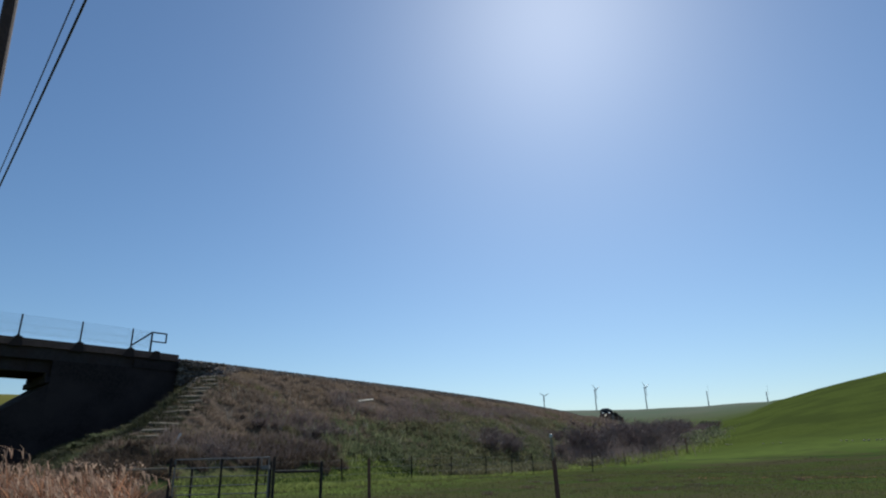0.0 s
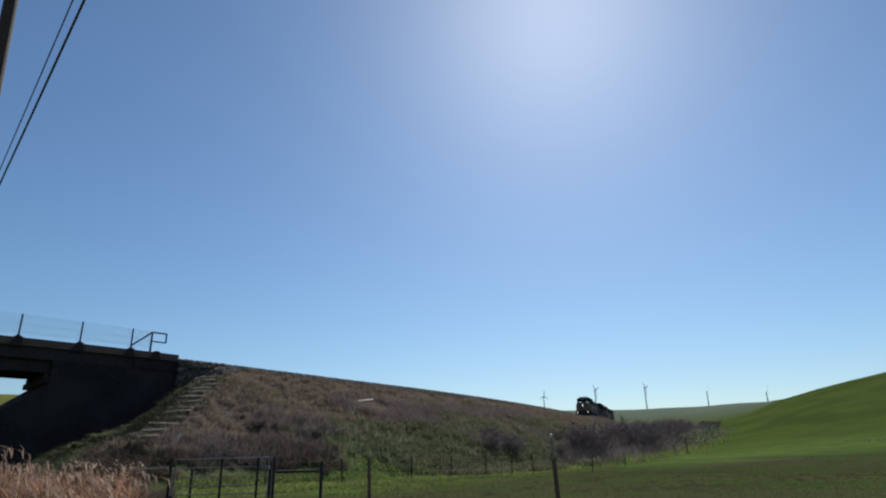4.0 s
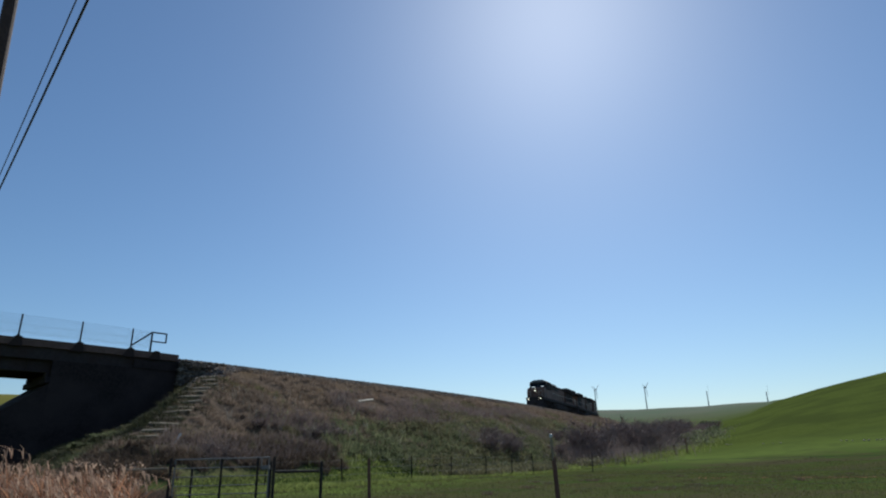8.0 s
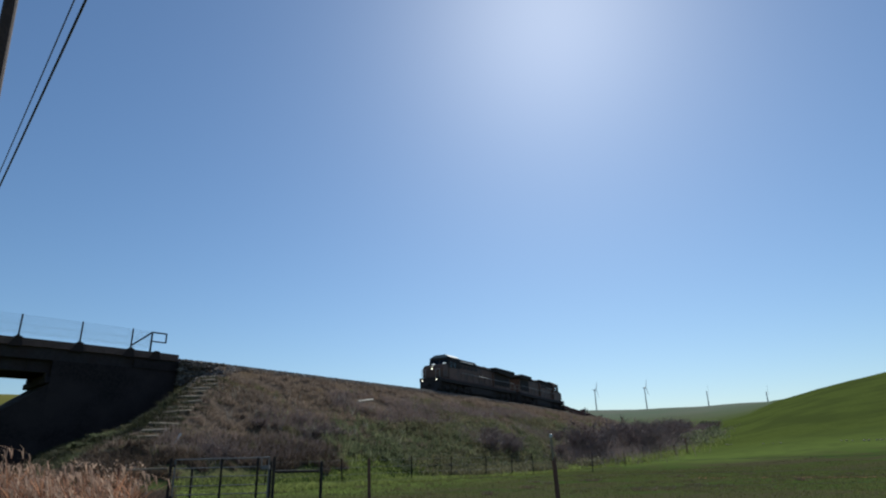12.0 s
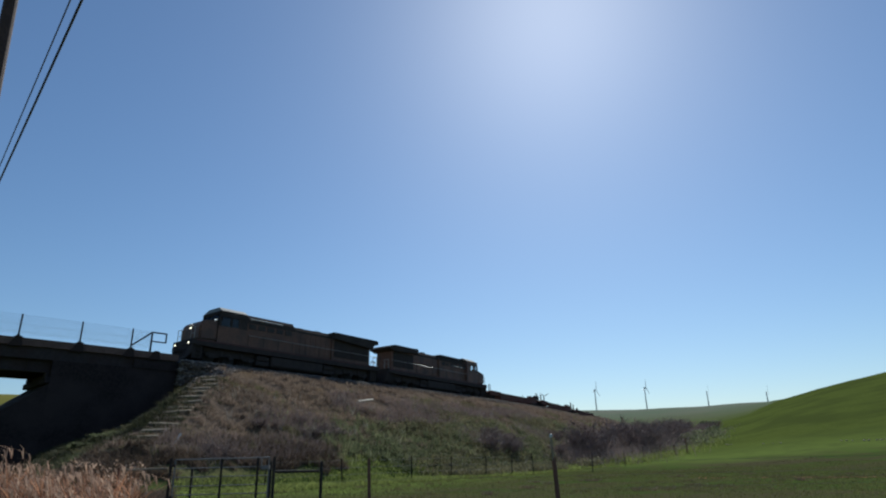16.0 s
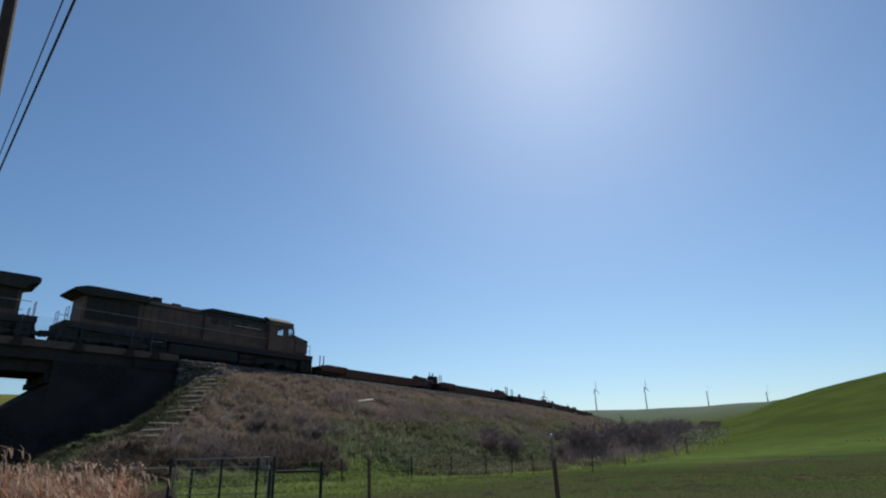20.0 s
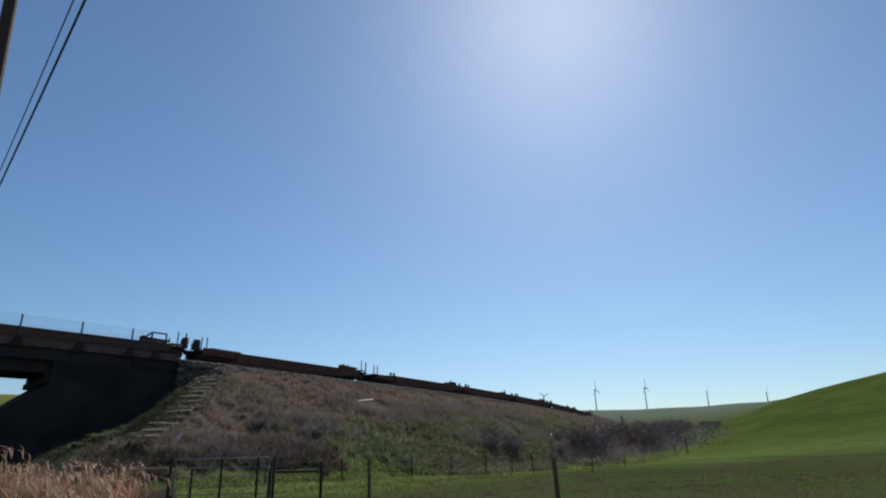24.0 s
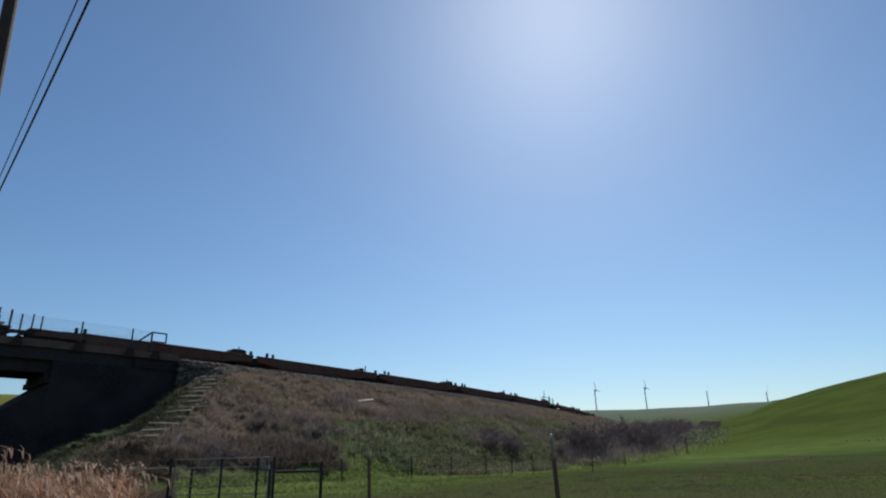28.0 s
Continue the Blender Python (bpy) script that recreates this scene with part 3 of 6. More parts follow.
pl = part("loose_sleeper", bm, "plank")
ends = [on_track(q, w) for q, w in ((19.8, -8.35), (22.8, -7.44))]
a, b = (Vector((e[0], e[1], float(bank_z(q, w)) + 0.03)) for e, (q, w) in zip(ends, ((19.8, -8.35), (22.8, -7.44))))
pl.matrix_basis = Matrix.Translation(((a + b) / 2).to_tuple()) @ (b - a).to_track_quat("X", "Z").to_matrix().to_4x4() @ pose(0, 0, 0, 28, 0, 0)
tagged(pl, "pale discarded timber sleeper lying on the bank", "sleeper")


# ---- rolling stock: in a vehicle's own space y is forward, z = 0 is the top of the rail ----
def wheelset(parent, y, r=0.53, half=0.76):
    bm = BM()
    for sg in (-1, 1):
        tube(bm, (sg * (half - 0.06), 0, 0), (sg * (half + 0.07), 0, 0), r, 20)
        tube(bm, (sg * (half - 0.09), 0, 0), (sg * (half - 0.055), 0, 0), r + 0.03, 20)
        tube(bm, (sg * (half + 0.07), 0, 0), (sg * (half + 0.10), 0, 0), r * 0.35, 10)
        for k in range(4):
            a = k * math.pi / 2
            tube(bm, (sg * (half + 0.065), math.cos(a) * r * 0.6, math.sin(a) * r * 0.6), (sg * (half + 0.085), math.cos(a) * r * 0.6, math.sin(a) * r * 0.6), r * 0.14, 6)
    tube(bm, (-half, 0, 0), (half, 0, 0), 0.09, 10)
    ob = part("wheelset", bm, "wheel", parent)
    ob.matrix_basis = pose(0, y, r)
    WHEELS.append((ob, y, r))
    return ob


WHEELS = []


def loco_truck(parent, y):
    bm = BM()
    for sg in (-1, 1):
        x0, x1 = sorted((sg * 0.98, sg * 1.16))
        prism(bm, [(-2.3, 0.55), (-2.3, 0.78), (-1.2, 0.98), (1.2, 0.98), (2.3, 0.78), (2.3, 0.55), (1.4, 0.45), (0.6, 0.62), (-0.6, 0.62), (-1.4, 0.45)], x0, x1)
        for dy in (-1.85, 0, 1.85):
            x0, x1 = sorted((sg * 1.16, sg * 1.26))
            box(bm, x0, x1, dy - 0.22, dy + 0.22, 0.38, 0.78, bevel=0.03)
        for dy in (-0.95, 0.95):
            tube(bm, (sg * 1.2, dy, 0.6), (sg * 1.2, dy, 1.05), 0.13, 8)
    box(bm, -1.0, 1.0, -0.5, 0.5, 0.75, 1.2)
    for dy in (-1.85, 0, 1.85):
        box(bm, -0.62, 0.62, dy - 0.7, dy + 0.78, 0.2, 0.98, bevel=0.08)
    box(bm, -0.97, 0.97, -2.4, 2.4, 0.92, 1.24)
    ob = part("truck_frame", bm, "under", parent, "black cast three-axle truck frame")
    ob.matrix_basis = pose(0, y, 0)
    for dy in (-1.85, 0, 1.85):
        wheelset(parent, y + dy)


def locomotive(label, body, newer):
    """A six-axle freight locomotive, nose at +y. Its middle lies at y = 0, 22.3 m over the couplers."""
    L = 11.15
    top = thing("locomotive", label=label, category="locomotive", group="locomotives of the train")
    bm = BM()
    prism(bm, [(-L + 0.7, 1.30), (-L + 0.7, 1.72), (L - 0.7, 1.72), (L - 0.7, 1.30), (L - 3.0, 1.22), (-L + 3.0, 1.22)], -1.5, 1.5)
    part("underframe", bm, "under", top, "dark grey deep underframe and walkway")
    bm = BM()
    box(bm, -1.45, 1.45, -3.0, 2.9, 0.24, 1.2, bevel=0.15)
    part("fuel_tank", bm, "under", top)
    for sg in (-1, 1):
        for dy in (-3.75, 3.7):
            bm = BM()
            tube(bm, (sg * 1.05, dy - 0.6, 0.88), (sg * 1.05, dy + 0.6, 0.88), 0.28, 12)
            part("air_reservoir", bm, "under", top)
            bm = BM()
            box(bm, sg * 0.95 - 0.35, sg * 0.95 + 0.35, dy - 0.66, dy + 0.66, 0.28, 0.62, bevel=0.04)
            part("battery_box", bm, "under", top)
    loco_truck(top, 6.75)
    loco_truck(top, -6.75)
    for sg in (1, -1):
        y = sg * (L - 0.8)
        bm = BM()
        v = [(-1.45, 0.0, 1.5), (1.45, 0.0, 1.5), (1.45, 0, 0.55), (1.1, 0.35 * sg, 0.16), (-1.1, 0.35 * sg, 0.16), (-1.45, 0, 0.55)]
        a = [bm.verts.new((x, yy, z)) for x, yy, z in v]
        b = [bm.verts.new((x, yy - 0.08 * sg, z)) for x, yy, z in v]
        bm.faces.new(a)
        bm.faces.new(b[::-1])
        for i in range(6):
            bm.faces.new((a[i], a[(i + 1) % 6], b[(i + 1) % 6], b[i]))
        bmesh.ops.recalc_face_normals(bm, faces=bm.faces[:])
        part("pilot_plow", bm, "under", top).matrix_basis = pose(0, y + 0.05 * sg, 0)
        bm = BM()
        ya, yb = sorted((y - 0.06 * sg, y - 0.95 * sg))
        box(bm, -1.3, 1.3, ya, yb, 0.22, 1.32, bevel=0.04)
        part("pilot_housing", bm, "under", top)
        bm = BM()
        box(bm, -0.14, 0.14, -0.45, 0.45, 0.72, 1.02, bevel=0.04)
        box(bm, -0.2, 0.2, 0.2 if sg > 0 else -0.5, 0.5 if sg > 0 else -0.2, 0.66, 1.08, bevel=0.05)
        part("coupler", bm, "under", top).matrix_basis = pose(0, y + 0.32 * sg, 0)
        for x in (-0.55, 0.55, 0.8):
            bm = BM()
            tube(bm, (x, y, 1.05), (x * 1.02, y + 0.28 * sg, 0.7), 0.03, 6)
            tube(bm, (x * 1.02, y + 0.28 * sg, 0.7), (x, y + 0.3 * sg, 0.45), 0.03, 6)
            part("air_hose", bm, "under", top)
        # corner steps and end handrails
        for x in (-1.32, 1.32):
            bm = BM()
            for z in (0.45, 0.8, 1.15, 1.5):
                box(bm, x - 0.2, x + 0.2, y - 0.55 * sg - 0.14, y - 0.55 * sg + 0.14, z - 0.02, z + 0.02)
            for dy in (-0.16, 0.16):
                box(bm, x - 0.02, x + 0.02, y - 0.55 * sg + dy - 0.02, y - 0.55 * sg + dy + 0.02, 0.4, 1.55)
            part("corner_steps", bm, "under", top)
            bm = BM()
            tube(bm, (x * 0.98, y - 0.1 * sg, 1.7), (x * 0.98, y - 0.1 * sg, 2.75), 0.028, 6)
            tube(bm, (x * 0.55, y - 0.1 * sg, 1.7), (x * 0.55, y - 0.1 * sg, 2.7), 0.028, 6)
            tube(bm, (x * 0.98, y - 0.1 * sg, 2.7), (x * 0.55, y - 0.1 * sg, 2.7), 0.028, 6)
            tube(bm, (x * 0.98, y - 0.1 * sg, 2.2), (x * 0.55, y - 0.1 * sg, 2.2), 0.02, 6)
            part("end_handrail", bm, "rail_paint", top)
    # nose: wide, with chamfered top
    n0, n1 = L - 2.8, L - 1.22
    bm = BM()
    if newer:
        prism(bm, [(n0, 1.73), (n1, 1.73), (n1 + 0.02, 2.92), (n1 - 0.32, 3.36), (n0, 3.54)], -1.45, 1.45)
    else:
        prism(bm, [(n0, 1.73), (n1, 1.73), (n1 + 0.02, 2.94), (n1 - 0.14, 3.12), (n0, 3.46)], -1.42, 1.42)
    es = [e for e in bm.edges if e.calc_length() > 0.3]
    bmesh.ops.bevel(bm, geom=es, offset=0.14, segments=2, affect="EDGES")
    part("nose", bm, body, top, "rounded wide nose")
    def lamp(name, x, y, z, r, lit):
        """A lens sunk in a short hooded can."""
        bm = BM()
        for ra, rb, ya, yb in ((r * 1.4, r * 1.4, -0.30, 0.0), (r * 1.4, r * 1.05, 0.0, -0.01)):
            k = 12
            p0 = [bm.verts.new((x + ra * math.cos(6.2832 * i / k), y + ya, z + ra * math.sin(6.2832 * i / k))) for i in range(k)]
            p1 = [bm.verts.new((x + rb * math.cos(6.2832 * i / k), y + yb, z + rb * math.sin(6.2832 * i / k))) for i in range(k)]
            for i in range(k):
                bm.faces.new((p0[i], p0[(i + 1) % k], p1[(i + 1) % k], p1[i]))
        can = part(name, bm, "roof", top)
        bm = BM()
        tube(bm, (x, y - 0.06, z), (x, y + 0.012, z), r, 12)
        part("lens", bm, "lamp" if lit else "roof", can, "bright lit lens" if lit else "")

    for z in (3.06, 2.82):
        lamp("headlight", 0.0, n1 + 0.03 + (2.8 - z) * 0.62, z, 0.085, newer)
    for x in (-1.02, 1.02):
        lamp("ditch_light", x, L - 0.62, 1.42, 0.07, newer)
    bm = BM()
    box(bm, -0.34, 0.34, n1 - 0.05, n1 + 0.035, 1.78, 2.45, bevel=0.02)
    part("nose_door", bm, body, top)
    # cab shell with real window openings
    c0, c1, zr = L - 5.5, L - 2.8, 4.34
    pane = "darkglass" if newer else "glass"

    def raked(bm):
        """The cab's front leans back above the nose."""
        for v in bm.verts:
            if v.co.y > c1 - 0.2 and v.co.z > 3.5:
                v.co.y -= (v.co.z - 3.5) * 0.3

    bm = BM()
    box(bm, -1.47, 1.47, c0, c1, 1.73, 1.80)
    cab = part("cab", bm, body, top, "crew cab with square windows and raked front")
    upper = "roof" if newer else body
    ya, yb, yc, yd = c0 + 0.85, c0 + 1.45, c0 + (1.62 if newer else 1.98), c1 - 0.20
    for sg in (-1, 1):
        x0, x1 = sorted((sg * 1.47, sg * 1.40))
        for nm, z0, z1, holes, mt in (("side_panel", 1.80, 3.08, [], body), ("window_panel", 3.08, zr, [(ya, yb, 3.16, 3.86), (yc, yd, 3.12, 3.88)], upper)):
            bm = BM()
            plate(bm, c0, c1, z0, z1, holes, lambda u, v, w: (x0 + (x1 - x0) * w, u, v))
            raked(bm)
            part(nm, bm, mt, cab)
    for nm, y0, y1, holes, mt in (("rear_wall", c0, c0 + 0.06, [(-1.3, -0.95, 3.05, 3.9), (0.95, 1.3, 3.05, 3.9)] if newer else [], body), ("front_wall", c1 - 0.06, c1, [(-1.26, -0.07, 3.52, 4.12), (0.07, 1.26, 3.52, 4.12)], upper)):
        bm = BM()
        plate(bm, -1.40, 1.40, 1.80, zr, holes, lambda u, v, w: (u, y0 + (y1 - y0) * w, v))
        raked(bm)
        part(nm, bm, mt, cab)
    bm = BM()
    prism(bm, [(-1.49, zr), (1.49, zr), (1.42, 4.40), (-1.42, 4.40)], 0, 1)
    bmesh.ops.transform(bm, matrix=Matrix(((0, 1, 0, 0), (c1 - c0 + 0.12, 0, 0, c0 - 0.02), (0, 0, 1, 0), (0, 0, 0, 1))), verts=bm.verts[:])
    bmesh.ops.recalc_face_normals(bm, faces=bm.faces[:])
    raked(bm)
    part("roof_eave", bm, "roof", cab)
    bm = BM()
    prism(bm, [(-1.40, 4.403), (1.40, 4.403), (1.37, 4.44), (0.78, 4.77), (-0.78, 4.77), (-1.37, 4.44)], 0, 1)
    bmesh.ops.transform(bm, matrix=Matrix(((0, 1, 0, 0), (c1 - c0 + 0.12, 0, 0, c0 - 0.02), (0, 0, 1, 0), (0, 0, 0, 1))), verts=bm.verts[:])
    bmesh.ops.recalc_face_normals(bm, faces=bm.faces[:])
    raked(bm)
    part("cab_roof", bm, "cabroof" if newer else "grey", cab, "grey cab roof with sun glint in its pale colour" if newer else "plain grey cab roof")
    for sg in (-1, 1):
        bm = BM()
        box(bm, sg * 1.43 - 0.006, sg * 1.43 + 0.006, ya + 0.001, yb - 0.001, 3.161, 3.859)
        part("side_window", bm, pane, cab)
        bm = BM()
        box(bm, sg * 1.43 - 0.006, sg * 1.43 + 0.006, yc + 0.001, yd - 0.001, 3.121, 3.879)
        raked(bm)
        part("side_window", bm, pane, cab)
        bm = BM()
        for y0, y1, z0, z1 in ((yc - 0.05, yc - 0.01, 3.07, 3.93), (yd + 0.01, yd + 0.05, 3.07, 3.93), (yc - 0.01, yd + 0.01, 3.07, 3.11), (yc - 0.01, yd + 0.01, 3.89, 3.93)):
            box(bm, sg * 1.485 - 0.013, sg * 1.485 + 0.013, y0, y1, z0, z1)
        raked(bm)
        part("window_frame", bm, "roof", cab)
        bm = BM()
        box(bm, sg * 0.66 - 0.6, sg * 0.66 + 0.6, c1 - 0.035, c1 - 0.02, 3.521, 4.119)
        raked(bm)
        part("windscreen", bm, pane, cab)
        bm = BM()
        box(bm, sg * 1.49 - 0.03, sg * 1.49 + 0.03, c0 + 0.3, c1 - 0.25, 3.88, 3.94)
        part("window_awning", bm, "roof", cab)
    bm = BM()
    box(bm, -1.2, 1.2, c1 + 0.003, c1 + 0.08, 4.15, 4.32, bevel=0.02)
    raked(bm)
    part("visor_box", bm, "roof", cab)
    # glowing strips added for the brightness along the windscreen's lower edge
    for x in (-0.8, 0.8):
        bm = BM()
        box(bm, x - 0.24, x + 0.24, c1 + 0.01, c1 + 0.03, 3.60, 3.68)
        raked(bm)
        part("windscreen_edge_strip", bm, "board" if newer else "roof", cab, "glowing strip for brightness at the windscreen foot" if newer else "")
    for y in (c0 + 0.5, c0 + 1.2, c0 + 1.9):
        bm = BM()
        box(bm, -0.3, 0.3, y - 0.18, y + 0.18, 4.74, 4.84, bevel=0.03)
        part("roof_antenna", bm, "grey", cab)
    # equipment cabinet behind the cab, hood, radiator wings
    e0 = L - (10.8 if newer else 11.4)
    bm = BM()
    hw = 1.25 if newer else 1.1
    prism(bm, [(-hw, 1.73), (hw, 1.73), (hw, 3.96), (hw - 0.12, 4.04), (-hw + 0.12, 4.04), (-hw, 3.96)], e0, c0 - 0.02)
    bmesh.ops.transform(bm, matrix=Matrix(((0, 1, 0, 0), (1, 0, 0, 0), (0, 0, 1, 0), (0, 0, 0, 1))), verts=bm.verts[:])
    bmesh.ops.recalc_face_normals(bm, faces=bm.faces[:])
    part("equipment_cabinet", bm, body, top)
    for sg in (-1, 1):
        x0, x1 = sorted((sg * (hw + 0.002), sg * (hw + 0.05)))
        for y in np.arange(e0 + 0.5, c0 - 0.6, 0.95):
            bm = BM()
            box(bm, x0, x1, y, y + 0.7, 3.3, 3.72)
            part("grille_panel", bm, "grey", top)
    r1 = L - (15.4 if newer else 16.4)
    bm = BM()
    ztop = 4.34
    prism(bm, [(-0.88, 1.73), (0.88, 1.73), (0.88, ztop - 0.3), (0.6, ztop), (-0.6, ztop), (-0.88, ztop - 0.3)], r1, e0 - 0.02)
    bmesh.ops.transform(bm, matrix=Matrix(((0, 1, 0, 0), (1, 0, 0, 0), (0, 0, 1, 0), (0, 0, 0, 1))), verts=bm.verts[:])
    bmesh.ops.recalc_face_normals(bm, faces=bm.faces[:])
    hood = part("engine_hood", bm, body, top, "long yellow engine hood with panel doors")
    # sooty grey upper hood, set in from the painted sides
    for ya, yb, w, z0, zt in ((e0, c0 - 0.03, 0.92, 4.0, 4.36 if not newer else 4.58), (r1, e0 - 0.03, 0.88, 3.86, ztop)):
        bm = BM()
        w += 0.012
        prism(bm, [(-w, z0), (w, z0), (w, zt - 0.3), (w - 0.28, zt + 0.02), (-w + 0.28, zt + 0.02), (-w, zt - 0.3)], ya, yb)
        bmesh.ops.transform(bm, matrix=Matrix(((0, 1, 0, 0), (1, 0, 0, 0), (0, 0, 1, 0), (0, 0, 0, 1))), verts=bm.verts[:])
        bmesh.ops.recalc_face_normals(bm, faces=bm.faces[:])
        part("hood_roof", bm, "roof", top, "sooty dark grey hood top")
    # a dark band and a grab rail along the cabinet's shoulder
    for sg in (-1, 1):
        bm = BM()
        x0, x1 = sorted((sg * (hw + 0.002), sg * (hw + 0.03)))
        box(bm, x0, x1, e0 + 0.05, c0 - 0.08, 3.78, 4.02)
        part("shoulder_band", bm, "roof", top)
        bm = BM()
        xr, zg, ga, gb = (sg * (hw + 0.02), 4.16, e0 + 1.5, c0 - 0.35) if newer else (sg * (hw + 0.38), 3.36, e0 + 2.6, c0 - 0.7)
        tube(bm, (xr, ga, zg), (xr, gb, zg), 0.04 if newer else 0.018, 6)
        for y in np.arange(ga + 0.1, gb, 1.05):
            tube(bm, (sg * (hw - 0.02), y, zg - 0.18 if newer else zg), (xr, y, zg), 0.02, 5)
        part("roof_grab_rail", bm, "white", top, "pale grab rail along the cabinet shoulder")
    for y in np.arange(r1 + 0.15, e0 - 0.6, 0.62):
        for sg in (-1, 1):
            bm = BM()
            x0, x1 = sorted((sg * 0.882, sg * 0.915))
            box(bm, x0, x1, y, y + 0.55, 1.95, 3.8, bevel=0.008)
            part("hood_door", bm, body, hood)
    for y, w, h in ((e0 - 1.24, 0.6, 0.13), (e0 - 3.26, 0.8, 0.14), (e0 - 4.4, 0.5, 0.12)) if newer else ((e0 - 3.75, 0.9, 0.42), (e0 - 2.1, 0.5, 0.24)):
        bm = BM()
        box(bm, -w / 2, w / 2, y - 0.35, y + 0.35, ztop - 0.02, ztop + h, bevel=0.03)
        part("exhaust_stack", bm, "roof", hood)
    # radiator section, wings overhanging at the rear
    r0, q0 = -L + 1.75, -L + 0.92
    bm = BM()
    box(bm, -1.05, 1.05, r0, r1 - 0.02, 1.73, 3.96)
    part("radiator_cabinet", bm, body, top, "grimy radiator cabinet with dark grilles")
    bm = BM()
    if newer:
        prism(bm, [(q0, 3.98), (q0 - 0.02, 4.30), (q0 + 0.25, 4.39), (r1 + 0.15, 4.42), (r1, 4.05), (r1, 3.82), (r0, 3.45), (r0 - 0.16, 3.72), (r0 - 0.42, 3.88)], -1.5, 1.5)
    else:
        prism(bm, [(q0, 3.96), (q0 + 0.05, 4.12), (q0 + 0.8, 4.38), (q0 + 1.5, 4.42), (r1 + 0.3, 4.42), (r1 + 0.3, 3.92), (r0, 3.72)], -1.45, 1.45)
    part("radiator_wing", bm, "roof", top, "dark overhanging radiator housing")
    for sg in (-1, 1):
        x0, x1 = sorted((sg * 1.052, sg * 1.09))
        for i in range(6):
            y = r0 + 0.25 + i * (r1 - r0 - 0.5) / 6
            bm = BM()
            box(bm, x0, x1, y, y + (r1 - r0 - 0.5) / 6 - 0.02, 2.1, 3.75)
            part("radiator_grille", bm, "under", top)
    if not newer:
        bm = BM()
        prism(bm, [(e0 - 0.35, 4.3), (e0 + 0.65, 4.6), (c0 - 0.03, 4.6), (c0 - 0.03, 4.3)], -0.85, 0.85)
        part("brake_grid_housing", bm, "roof", top)
    # stripe along the sill and the lengthwise handrails
    zh = 2.66
    for sg in (-1, 1):
        bm = BM()
        x0, x1 = sorted((sg * 1.502, sg * 1.508))
        box(bm, x0, x1, -L + 1.0, L - 1.0, 1.6, 1.70)
        part("sill_stripe", bm, "stripe", top, "thin red stripe on the sill")
        x = sg * 1.47
        y = c0 - 0.2
        while y > -L + 1.1:
            bm = BM()
            tube(bm, (x, y, 1.7), (x, y, zh), 0.022, 6)
            part("stanchion", bm, "grey", top)
            y -= 1.55
        bm = BM()
        tube(bm, (x, c0 - 0.2, zh), (x, -L + 1.2, zh), 0.024, 6)
        part("handrail", bm, "rail_paint", top, "pale painted handrail along the walkway")
    return top


def bogie(parent, y):
    bm = BM()
    for sg in (-1, 1):
        x0, x1 = sorted((sg * 0.93, sg * 1.08))
        prism(bm, [(-1.15, 0.42), (-1.15, 0.62), (-0.4, 0.78), (0.4, 0.78), (1.15, 0.62), (1.15, 0.42), (0.5, 0.28), (-0.5, 0.28)], x0, x1)
    box(bm, -1.0, 1.0, -0.2, 0.2, 0.45, 0.75)
    part("bogie_frame", bm, "under", parent).matrix_basis = pose(0, y, 0)
    for dy in (-0.88, 0.88):
        wheelset(parent, y + dy, 0.42)


def stud(parent, name, x, y, z0, z1, r, material="under", seg=8):
    bm = BM()
    tube(bm, (x, y, z0), (x, y, z1), r, seg)
    return part(name, bm, material, parent)


